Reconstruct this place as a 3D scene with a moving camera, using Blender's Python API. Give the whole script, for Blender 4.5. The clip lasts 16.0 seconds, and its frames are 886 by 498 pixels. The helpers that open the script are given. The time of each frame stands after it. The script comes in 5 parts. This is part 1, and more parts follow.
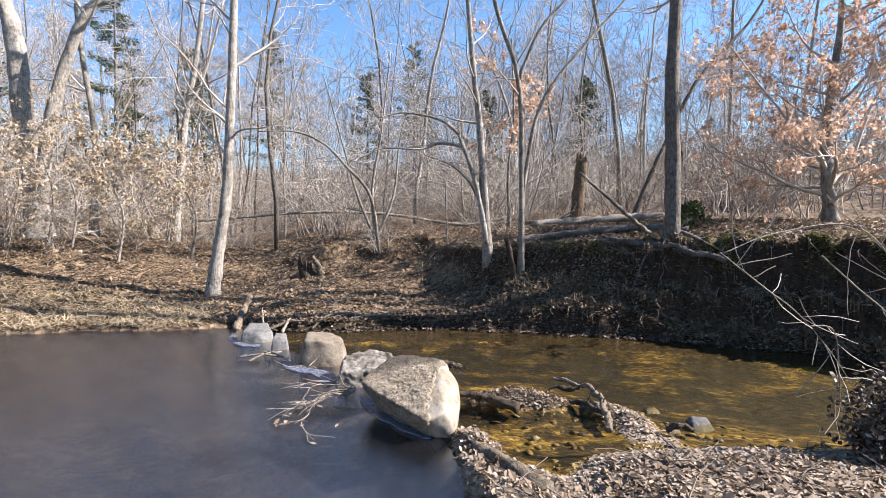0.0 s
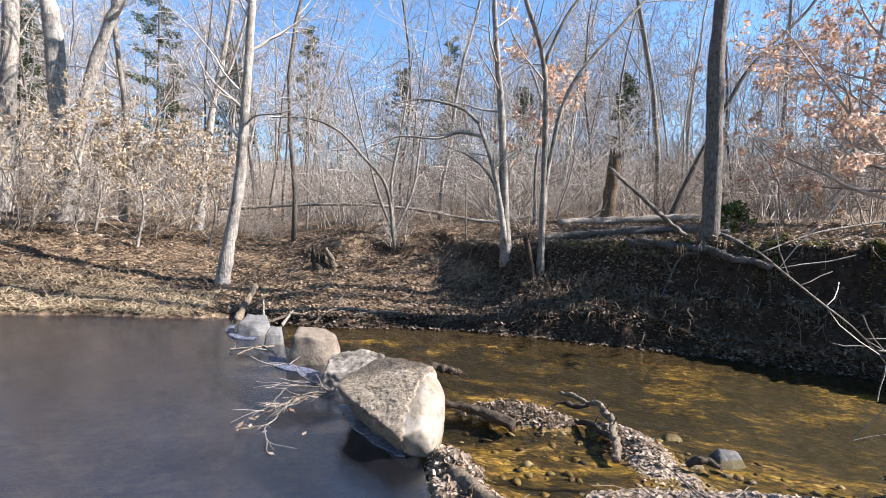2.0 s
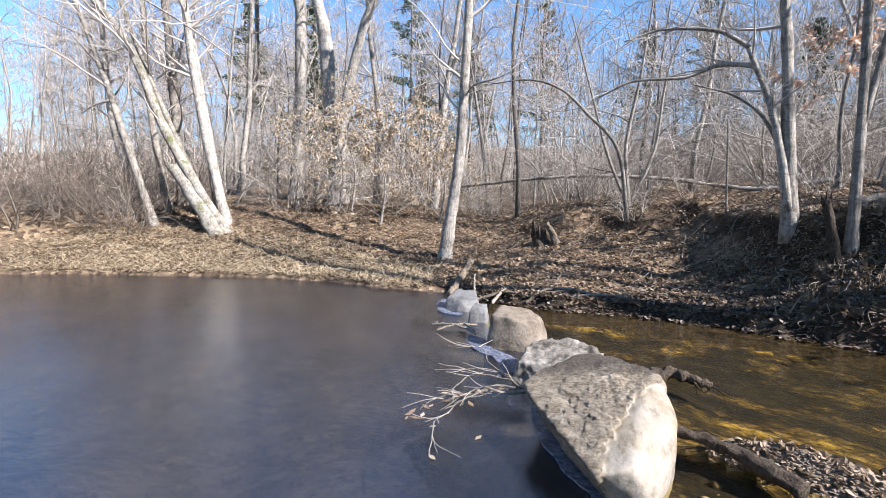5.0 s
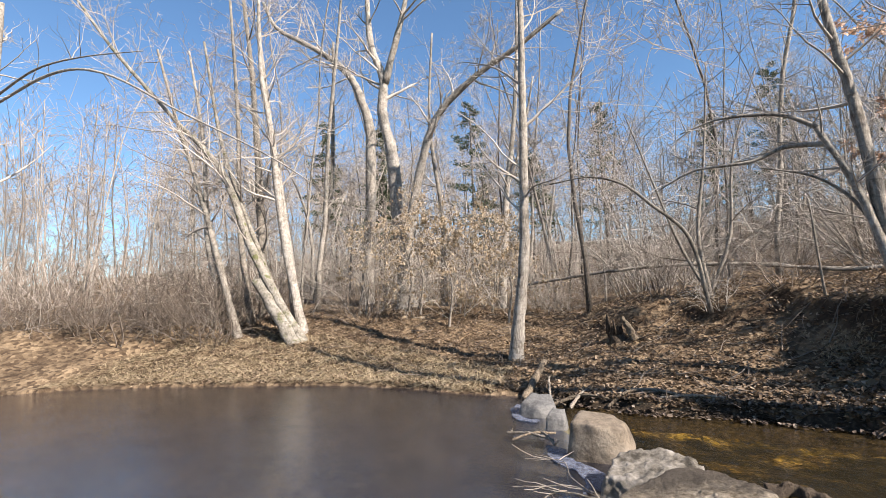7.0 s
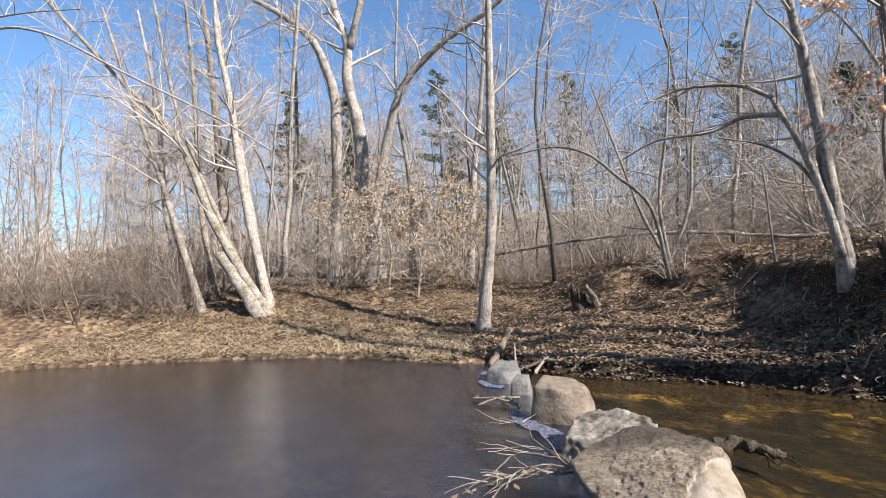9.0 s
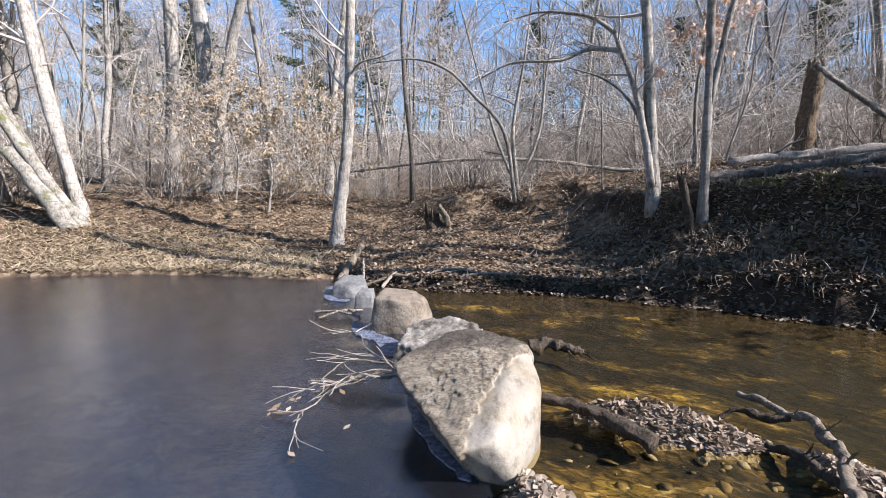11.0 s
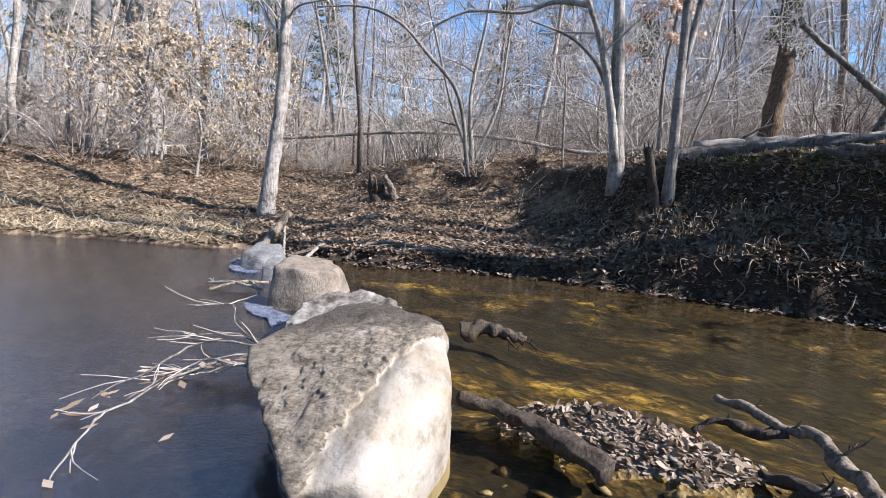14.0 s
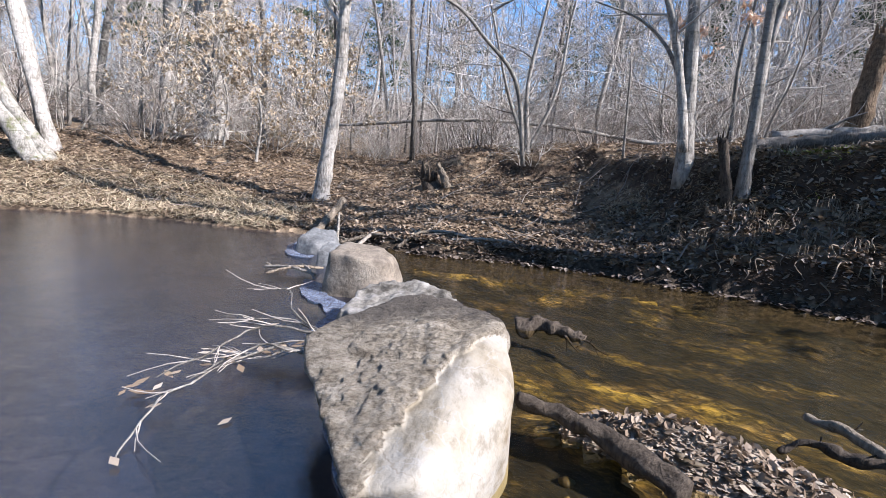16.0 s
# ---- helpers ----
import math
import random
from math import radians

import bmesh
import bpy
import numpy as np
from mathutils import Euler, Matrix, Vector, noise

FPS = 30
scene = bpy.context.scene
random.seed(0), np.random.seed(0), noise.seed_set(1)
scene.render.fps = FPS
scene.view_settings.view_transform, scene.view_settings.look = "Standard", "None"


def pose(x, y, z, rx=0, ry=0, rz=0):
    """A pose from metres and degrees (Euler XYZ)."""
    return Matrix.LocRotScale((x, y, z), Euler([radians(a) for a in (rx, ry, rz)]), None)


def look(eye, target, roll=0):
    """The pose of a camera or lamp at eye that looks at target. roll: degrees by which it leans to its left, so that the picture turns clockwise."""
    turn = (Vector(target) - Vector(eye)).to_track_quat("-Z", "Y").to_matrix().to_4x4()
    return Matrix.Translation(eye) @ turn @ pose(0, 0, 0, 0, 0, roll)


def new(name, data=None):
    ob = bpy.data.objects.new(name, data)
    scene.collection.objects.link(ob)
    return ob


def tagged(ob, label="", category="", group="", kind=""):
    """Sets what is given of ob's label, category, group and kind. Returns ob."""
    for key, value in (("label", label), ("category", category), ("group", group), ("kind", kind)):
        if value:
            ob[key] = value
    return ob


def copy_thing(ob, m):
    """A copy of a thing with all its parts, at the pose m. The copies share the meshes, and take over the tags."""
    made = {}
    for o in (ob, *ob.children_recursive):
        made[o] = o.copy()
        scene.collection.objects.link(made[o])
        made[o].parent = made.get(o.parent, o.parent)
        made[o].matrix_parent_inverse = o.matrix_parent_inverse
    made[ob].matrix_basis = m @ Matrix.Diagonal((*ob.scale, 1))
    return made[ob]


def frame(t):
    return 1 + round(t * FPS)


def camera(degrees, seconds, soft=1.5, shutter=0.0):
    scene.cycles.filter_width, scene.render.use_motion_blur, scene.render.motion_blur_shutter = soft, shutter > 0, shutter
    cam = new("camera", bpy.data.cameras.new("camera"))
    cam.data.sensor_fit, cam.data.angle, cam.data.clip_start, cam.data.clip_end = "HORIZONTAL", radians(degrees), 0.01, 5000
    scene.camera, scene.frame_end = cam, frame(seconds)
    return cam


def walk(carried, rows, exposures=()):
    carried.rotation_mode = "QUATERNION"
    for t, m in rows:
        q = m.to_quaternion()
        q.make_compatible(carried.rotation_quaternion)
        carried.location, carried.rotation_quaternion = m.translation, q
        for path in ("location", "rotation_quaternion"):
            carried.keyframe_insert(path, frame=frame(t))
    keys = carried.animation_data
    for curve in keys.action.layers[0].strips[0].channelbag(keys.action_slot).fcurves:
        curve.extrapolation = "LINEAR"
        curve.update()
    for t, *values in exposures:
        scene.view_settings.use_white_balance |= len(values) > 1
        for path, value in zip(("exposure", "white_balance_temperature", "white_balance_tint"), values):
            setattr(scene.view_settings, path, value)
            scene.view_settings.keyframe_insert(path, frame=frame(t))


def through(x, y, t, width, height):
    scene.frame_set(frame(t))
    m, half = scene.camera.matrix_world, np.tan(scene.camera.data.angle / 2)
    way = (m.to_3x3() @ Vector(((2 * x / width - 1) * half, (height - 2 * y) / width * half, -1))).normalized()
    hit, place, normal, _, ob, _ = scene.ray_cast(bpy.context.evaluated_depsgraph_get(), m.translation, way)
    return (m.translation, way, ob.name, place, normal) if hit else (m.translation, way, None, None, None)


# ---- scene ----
cam = camera(85.7, 16.0, soft=0.8)
PATH = [
    (0, (0.0, 0.0, 1.941), (0.489, 1.937, 1.839), 0.4),
    (0.5, (0.168, 0.016, 1.936), (0.74, 1.929, 1.822), 3.6),
    (1, (0.267, 0.108, 1.909), (0.882, 2.006, 1.777), 3.0),
    (1.5, (0.356, 0.269, 1.895), (0.916, 2.184, 1.762), 1.3),
    (2, (0.535, 0.477, 1.852), (0.882, 2.444, 1.743), 2.2),
    (2.5, (0.675, 0.669, 1.819), (0.724, 2.663, 1.668), 1.9),
    (3, (0.708, 0.873, 1.764), (0.548, 2.861, 1.624), 2.3),
    (3.5, (0.773, 1.073, 1.712), (0.531, 3.05, 1.538), 0.9),
    (4, (0.857, 1.279, 1.67), (0.459, 3.229, 1.472), 2.9),
    (4.5, (0.835, 1.428, 1.619), (0.321, 3.351, 1.42), 2.0),
    (5, (0.847, 1.585, 1.605), (0.227, 3.475, 1.404), 0.4),
    (5.2, (0.869, 1.662, 1.595), (0.196, 3.539, 1.431), 0.4),
    (7.3, (0.874, 1.567, 1.649), (-0.003, 3.349, 1.878), -2.7),
    (7.5, (0.899, 1.599, 1.651), (0.023, 3.384, 1.867), -2.7),
    (8, (0.906, 1.589, 1.657), (0.071, 3.398, 1.832), -2.2),
    (8.2, (0.905, 1.588, 1.656), (0.092, 3.407, 1.825), -2.4),
    (10.3, (0.934, 1.711, 1.552), (0.373, 3.625, 1.392), -4.4),
    (10.5, (0.965, 1.733, 1.54), (0.498, 3.667, 1.339), -3.7),
    (11, (1.08, 1.836, 1.502), (0.84, 3.805, 1.251), -0.5),
    (11.5, (1.127, 1.954, 1.457), (1.1, 3.927, 1.127), -1.4),
    (12, (1.155, 2.121, 1.364), (1.331, 4.098, 1.12), 0.3),
    (12.5, (1.225, 2.348, 1.266), (1.487, 4.311, 0.985), 3.8),
    (13, (1.254, 2.572, 1.212), (1.453, 4.548, 0.975), 2.2),
    (13.5, (1.303, 2.663, 1.177), (1.478, 4.643, 0.958), 2.4),
    (14, (1.335, 2.761, 1.159), (1.255, 4.738, 0.864), 2.7),
    (14.5, (1.262, 2.829, 1.14), (1.039, 4.788, 0.8), 2.0),
    (15, (1.259, 2.836, 1.153), (0.964, 4.782, 0.798), 4.5),
    (15.5, (1.277, 2.827, 1.147), (0.921, 4.76, 0.779), 3.4),
    (16, (1.258, 2.867, 1.153), (0.984, 4.817, 0.802), 3.6),
]
walk(cam, [(t, look(eye, target, roll)) for t, eye, target, roll in PATH], exposures=[(0.0, 1.94, 6650, 16), (5.2, 1.88, 6250, 15), (7.3, 1.52, 7150, 15), (8.2, 1.54, 7150, 15), (10.3, 1.66, 6250, 16), (11.6, 1.8, 6250, 16), (16.0, 1.82, 5950, 16)])

# ---- sky and sun ----
SUN_DIR = Vector((0.95, -0.25, 0.0)).normalized()
SUN_EL = radians(37)
world = bpy.data.worlds.new("sky")
scene.world = world
world.use_nodes = True
wn = world.node_tree.nodes
sky = wn.new("ShaderNodeTexSky")
sky.sky_type = "NISHITA"
sky.sun_disc = False
sky.sun_elevation = SUN_EL
sky.sun_rotation = math.atan2(SUN_DIR.x, SUN_DIR.y)
sky.air_density, sky.dust_density, sky.ozone_density = 1.0, 0.2, 1.6
wn["Background"].inputs["Strength"].default_value = 0.065
clear = wn.new("ShaderNodeMix")
clear.data_type, clear.blend_type = "RGBA", "MULTIPLY"
clear.inputs[0].default_value = 1.0
clear.inputs[7].default_value = (0.68, 0.96, 1.14, 1)
world.node_tree.links.new(sky.outputs["Color"], clear.inputs[6])
world.node_tree.links.new(clear.outputs[2], wn["Background"].inputs["Color"])

sun = new("sun", bpy.data.lights.new("sun", "SUN"))
sun.data.energy, sun.data.angle, sun.data.color = 5.0, radians(0.55), (1.0, 0.945, 0.9)
sun_from = Vector((SUN_DIR.x * math.cos(SUN_EL), SUN_DIR.y * math.cos(SUN_EL), math.sin(SUN_EL)))
sun.matrix_world = look(sun_from * 100, (0, 0, 0))


# ---- materials ----
class Nodes:
    """A small writer of node materials."""

    def __init__(self, name):
        self.mat = bpy.data.materials.new(name)
        self.mat.use_nodes = True
        self.tree = self.mat.node_tree
        self.bsdf = self.tree.nodes["Principled BSDF"]
        self.out = self.tree.nodes["Material Output"]
        self.coords = self.tree.nodes.new("ShaderNodeTexCoord").outputs["Object"]

    def link(self, a, b):
        self.tree.links.new(a, b)

    def node(self, kind, **values):
        n = self.tree.nodes.new(kind)
        for key, value in values.items():
            sock = n.inputs[key.replace("_", " ")]
            if isinstance(value, bpy.types.NodeSocket):
                self.link(value, sock)
            else:
                sock.default_value = value
        return n

    def scaled(self, sx, sy, sz, source=None):
        m = self.node("ShaderNodeMapping", Vector=source or self.coords, Scale=(sx, sy, sz))
        return m.outputs["Vector"]

    def noise(self, scale, detail=4.0, rough=0.6, source=None):
        return self.node("ShaderNodeTexNoise", Vector=source or self.coords, Scale=scale, Detail=detail, Roughness=rough).outputs["Fac"]

    def cells(self, scale, source=None, feature="F1", output="Color"):
        n = self.node("ShaderNodeTexVoronoi", Vector=source or self.coords, Scale=scale)
        n.feature = feature
        return n.outputs[output]

    def ramp(self, fac, *stops):
        n = self.tree.nodes.new("ShaderNodeValToRGB")
        self.link(fac, n.inputs["Fac"])
        els = n.color_ramp.elements
        while len(els) < len(stops):
            els.new(0.5)
        for e, (at, c) in zip(els, stops):
            e.position, e.color = at, (*c, 1)
        return n.outputs["Color"]

    def mix(self, fac, a, b, how="MIX"):
        n = self.tree.nodes.new("ShaderNodeMix")
        n.data_type, n.blend_type = "RGBA", how
        for sock, v in ((n.inputs[0], fac), (n.inputs[6], a), (n.inputs[7], b)):
            if isinstance(v, bpy.types.NodeSocket):
                self.link(v, sock)
            else:
                sock.default_value = v if isinstance(v, (int, float)) else (*v, 1)
        return n.outputs[2]

    def math(self, op, a, b=0.0):
        n = self.tree.nodes.new("ShaderNodeMath")
        n.operation = op
        for sock, v in ((n.inputs[0], a), (n.inputs[1], b)):
            if isinstance(v, bpy.types.NodeSocket):
                self.link(v, sock)
            else:
                sock.default_value = v
        return n.outputs[0]

    def bump(self, height, strength=0.5, distance=0.02):
        b = self.node("ShaderNodeBump", Height=height, Strength=strength, Distance=distance)
        self.link(b.outputs["Normal"], self.bsdf.inputs["Normal"])

    def done(self, colour, rough=0.85, spec=0.3):
        if isinstance(colour, bpy.types.NodeSocket):
            self.link(colour, self.bsdf.inputs["Base Color"])
        else:
            self.bsdf.inputs["Base Color"].default_value = (*colour, 1)
        if isinstance(rough, bpy.types.NodeSocket):
            self.link(rough, self.bsdf.inputs["Roughness"])
        else:
            self.bsdf.inputs["Roughness"].default_value = rough
        self.bsdf.inputs["Specular IOR Level"].default_value = spec
        return self.mat


def bark(name, dark, light, patch, scale=1.0, moss=None):
    """Bark with stretched fissures, pale patches and, for some, a little moss."""
    k = Nodes(name)
    long = k.scaled(1, 1, 0.18)
    fine = k.noise(34 * scale, 6, 0.7, long)
    broad = k.noise(2.6 * scale, 4, 0.6)
    base = k.ramp(fine, (0.36, dark), (0.58, light))
    col = k.mix(k.ramp(broad, (0.42, (0, 0, 0)), (0.6, (0.6, 0.6, 0.6))), base, patch)
    blot = k.noise(11 * scale, 5, 0.7)
    col = k.mix(0.75, col, k.ramp(blot, (0.34, (0.45, 0.43, 0.4)), (0.56, (1.08, 1.08, 1.08))), "MULTIPLY")
    rings = k.noise(7 * scale, 3, 0.6, k.scaled(0.6, 0.6, 3.0))
    col = k.mix(k.ramp(rings, (0.6, (0, 0, 0)), (0.7, (0.75, 0.75, 0.75))), col, dark)
    if moss:
        col = k.mix(k.ramp(k.noise(4, 4), (0.55, (0, 0, 0)), (0.68, (0.8, 0.8, 0.8))), col, moss)
    shade = k.node("ShaderNodeObjectInfo").outputs["Random"]
    col = k.mix(0.5, col, k.ramp(shade, (0.0, (0.62, 0.6, 0.56)), (1.0, (1.3, 1.28, 1.25))), "MULTIPLY")
    k.bump(k.math("ADD", fine, blot), 0.9, 0.025)
    return k.done(col, 0.9, 0.2)


BARK_PALE = bark("pale smooth bark", (0.117, 0.103, 0.0857), (0.315, 0.293, 0.257), (0.36, 0.342, 0.307))
BARK_GREY = bark("grey bark", (0.0825, 0.0726, 0.0599), (0.223, 0.204, 0.175), (0.29, 0.271, 0.238))
BARK_DARK = bark("dark furrowed bark", (0.0379, 0.0328, 0.0271), (0.158, 0.142, 0.123), (0.126, 0.114, 0.1), 1.4)
BARK_MOSS = bark("mossy bark", (0.0699, 0.0615, 0.0493), (0.221, 0.206, 0.173), (0.295, 0.28, 0.246), 1.0, (0.0739, 0.082, 0.0206))
DEADWOOD = bark("weathered dead wood", (0.0631, 0.0505, 0.0379), (0.189, 0.158, 0.12), (0.139, 0.114, 0.082), 1.3)
WETWOOD = bark("dark wet wood", (0.0169, 0.0123, 0.00847), (0.0886, 0.0693, 0.0508), (0.0539, 0.0423, 0.0308), 1.6)
DRIFT = bark("bleached driftwood", (0.0886, 0.079, 0.0631), (0.265, 0.24, 0.202), (0.215, 0.189, 0.158), 2.0)
ROTTEN = bark("rotten orange wood", (0.0631, 0.0417, 0.0253), (0.189, 0.136, 0.0853), (0.126, 0.0918, 0.06), 1.2)


def twig_material(name, a, b):
    k = Nodes(name)
    r = k.node("ShaderNodeNewGeometry").outputs["Random Per Island"]
    return k.done(k.mix(r, a, b), 0.8, 0.25)


TWIG = twig_material("grey brown twigs", (0.145, 0.12, 0.0968), (0.358, 0.32, 0.276))
TWIG_PALE = twig_material("pale twigs", (0.224, 0.2, 0.167), (0.417, 0.383, 0.333))
BRUSH = twig_material("dry brown brush", (0.0727, 0.0558, 0.0418), (0.19, 0.159, 0.129))
STRAW = twig_material("dry straw", (0.208, 0.161, 0.0976), (0.367, 0.303, 0.202))
ROOT = twig_material("hanging roots and dead grass", (0.025, 0.018, 0.012), (0.24, 0.19, 0.13))


def leaf_material(name, stops, through=0.25):
    k = Nodes(name)
    r = k.node("ShaderNodeNewGeometry").outputs["Random Per Island"]
    col = k.ramp(r, *stops)
    col = k.mix(0.35, col, k.ramp(k.noise(60, 3), (0.3, (0.6, 0.6, 0.6)), (0.7, (1.2, 1.2, 1.2))), "MULTIPLY")
    k.done(col, 0.65, 0.35)
    glow = k.node("ShaderNodeBsdfTranslucent", Color=col)
    both = k.node("ShaderNodeMixShader", Fac=through)
    k.link(k.bsdf.outputs[0], both.inputs[1])
    k.link(glow.outputs[0], both.inputs[2])
    k.link(both.outputs[0], k.out.inputs["Surface"])
    return k.mat


LEAF_LITTER = leaf_material("fallen leaves", ((0.0, (0.0943, 0.0631, 0.0379)), (0.45, (0.177, 0.126, 0.079)), (0.85, (0.24, 0.18, 0.12)), (1.0, (0.29, 0.234, 0.171))), 0.2)
LEAF_BLEACHED = leaf_material("bleached fallen leaves", ((0.0, (0.17, 0.128, 0.09)), (0.35, (0.265, 0.208, 0.152)), (0.8, (0.36, 0.295, 0.225)), (1.0, (0.46, 0.4, 0.325))), 0.35)
LEAF_ORANGE = leaf_material("copper beech leaves", ((0.0, (0.36, 0.22, 0.135)), (0.5, (0.55, 0.375, 0.26)), (1.0, (0.68, 0.52, 0.4))), 0.4)
LEAF_TAN = leaf_material("tan beech leaves", ((0.0, (0.253, 0.183, 0.107)), (0.5, (0.353, 0.278, 0.183)), (1.0, (0.43, 0.367, 0.271))), 0.35)
NEEDLE = leaf_material("pine needles", ((0.0, (0.0193, 0.0347, 0.0139)), (0.6, (0.0385, 0.0577, 0.0231)), (1.0, (0.0693, 0.0847, 0.0347))), 0.15)
# wet leaves; the same dark colours paint shade into the cut bank's leaves
LEAF_WET_SHADED = leaf_material("dark wet and shaded leaves", ((0.0, (0.0231, 0.0162, 0.0115)), (0.5, (0.0655, 0.0477, 0.0347)), (0.9, (0.131, 0.1, 0.0732)), (1.0, (0.277, 0.239, 0.193))), 0.05)
EVERGREEN = leaf_material("evergreen leaves", ((0.0, (0.03, 0.05, 0.012)), (0.6, (0.06, 0.085, 0.02)), (1.0, (0.11, 0.125, 0.035))), 0.2)
MOSS = leaf_material("moss", ((0.0, (0.075, 0.09, 0.014)), (0.6, (0.15, 0.165, 0.028)), (1.0, (0.22, 0.215, 0.05))), 0.25)


def soil():
    k = Nodes("leaf covered soil")
    flakes = k.cells(17, k.scaled(0.631, 0.631, 0.379))
    grey = k.node("ShaderNodeSeparateColor", Color=flakes).outputs[0]
    leaves = k.ramp(grey, (0.0, (0.0568, 0.0379, 0.024)), (0.5, (0.142, 0.101, 0.0619)), (1.0, (0.253, 0.189, 0.12)))
    earth = k.ramp(k.noise(9, 6, 0.7), (0.3, (0.0107, 0.00695, 0.00442)), (0.7, (0.0631, 0.0423, 0.0271)))
    cover = k.ramp(k.noise(0.9, 5, 0.65), (0.36, (0.25, 0.25, 0.25)), (0.58, (1, 1, 1)))
    col = k.mix(cover, earth, leaves)
    up = k.node("ShaderNodeSeparateXYZ", Vector=k.node("ShaderNodeNewGeometry").outputs["Normal"]).outputs[2]
    steep = k.ramp(up, (0.55, (1, 1, 1)), (0.8, (0, 0, 0)))
    col = k.mix(steep, col, earth)
    k.bump(k.math("ADD", k.cells(17, k.scaled(0.631, 0.631, 0.379), output="Distance"), k.noise(30, 4)), 0.8, 0.04)
    return k.done(col, 0.92, 0.15)


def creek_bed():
    """Golden pebbles, silt and dark weeds drawn out along the current, with deep-water dimming painted in."""
    k = Nodes("pebbled creek bed")
    flow = k.node("ShaderNodeMapping", Vector=k.coords, Rotation=(0, 0, 0.465)).outputs["Vector"]
    warp = k.node("ShaderNodeTexNoise", Vector=k.scaled(1, 2.4, 1, flow), Scale=9.0, Detail=4.0).outputs["Color"]
    bent = k.mix(0.1, flow, warp)
    stone = k.node("ShaderNodeSeparateColor", Color=k.cells(15, k.scaled(0.7, 1.5, 1, bent)))
    col = k.ramp(stone.outputs[0], (0.0, (0.0279, 0.0204, 0.0093)), (0.4, (0.093, 0.0651, 0.0241)), (0.8, (0.177, 0.126, 0.0465)), (1.0, (0.251, 0.204, 0.121)))
    big = k.node("ShaderNodeSeparateColor", Color=k.cells(5.2, k.scaled(0.75, 1.5, 1, bent)))
    cob = k.ramp(big.outputs[1], (0.0, (0.013, 0.0102, 0.00558)), (0.35, (0.0465, 0.0335, 0.013)), (0.6, (0.14, 0.107, 0.0279)), (1.0, (0.241, 0.186, 0.0512)))
    col = k.mix(k.ramp(big.outputs[0], (0.35, (0.1, 0.1, 0.1)), (0.5, (0.7, 0.7, 0.7))), col, cob)
    # deeper bed is coloured darker in place of light lost in the water
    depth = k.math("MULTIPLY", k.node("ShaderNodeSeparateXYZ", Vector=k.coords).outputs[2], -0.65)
    weed_and_dimming = k.ramp(k.math("ADD", k.math("SUBTRACT", k.noise(1.5, 8, 0.74, k.scaled(0.7, 1.4, 1, bent)), 0.05), depth), (0.4, (1.2, 1.15, 1.0)), (0.49, (0.5, 0.46, 0.38)), (0.56, (0.07, 0.065, 0.06)))
    col = k.mix(1.0, col, weed_and_dimming, "MULTIPLY")
    # streaks painted on the bed for the ripples' glints and refraction
    ripple_streak = k.ramp(k.noise(13, 7, 0.8, k.scaled(0.8, 1.7, 1, bent)), (0.38, (0.2, 0.18, 0.15)), (0.5, (0.95, 0.92, 0.86)), (0.62, (1.9, 1.75, 1.35)))
    col = k.mix(0.9, col, ripple_streak, "MULTIPLY")
    # dark cell edges: cobble joints, and the water's dark wavelets painted on
    rims = k.ramp(k.cells(11, k.scaled(0.75, 1.3, 1, bent), "DISTANCE_TO_EDGE", "Distance"), (0.0, (0.08, 0.075, 0.065)), (0.13, (1, 1, 1)))
    col = k.mix(0.8, col, rims, "MULTIPLY")
    k.bump(k.cells(15, k.scaled(0.7, 1.5, 1, bent), output="Distance"), 0.35, 0.04)
    return k.done(col, 0.8, 0.3)


def pond_bed():
    """Brown silt with drifts of sunken leaves."""
    k = Nodes("silty pond bed")
    col = k.ramp(k.noise(0.9, 7, 0.7), (0.34, (0.015, 0.014, 0.013)), (0.5, (0.0425, 0.035, 0.025)), (0.66, (0.085, 0.065, 0.0375)))
    spots = k.ramp(k.noise(15, 6, 0.75), (0.36, (0.4, 0.36, 0.3)), (0.54, (1.15, 1.12, 1.05)))
    col = k.mix(0.85, col, spots, "MULTIPLY")
    flakes = k.node("ShaderNodeSeparateColor", Color=k.cells(9)).outputs[0]
    col = k.mix(k.ramp(flakes, (0.9, (0, 0, 0)), (0.92, (0.5, 0.5, 0.5))), col, (0.1, 0.07, 0.04))
    return k.done(col, 0.9, 0.2)


def wet_mud():
    """Dark wet mud at the water's edge, with scraps of leaf."""
    k = Nodes("wet mud")
    col = k.ramp(k.noise(16, 7, 0.75), (0.35, (0.008, 0.006, 0.004)), (0.52, (0.03, 0.022, 0.014)), (0.66, (0.075, 0.055, 0.036)))
    k.bump(k.noise(24, 6, 0.7), 0.8, 0.04)
    return k.done(col, 0.85, 0.15)


def bar_gravel():
    """Tan grit and small stones of the gravel bar."""
    k = Nodes("tan bar gravel")
    grit = k.node("ShaderNodeSeparateColor", Color=k.cells(38)).outputs[0]
    col = k.ramp(grit, (0.0, (0.07, 0.052, 0.036)), (0.5, (0.17, 0.135, 0.1)), (1.0, (0.29, 0.245, 0.19)))
    col = k.mix(0.7, col, k.ramp(k.noise(7, 6, 0.7), (0.36, (0.45, 0.4, 0.34)), (0.56, (1.1, 1.1, 1.1))), "MULTIPLY")
    k.bump(k.math("ADD", k.cells(38, output="Distance"), k.noise(70, 4)), 0.9, 0.02)
    return k.done(col, 0.85, 0.3)


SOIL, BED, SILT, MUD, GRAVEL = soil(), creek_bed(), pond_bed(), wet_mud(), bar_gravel()


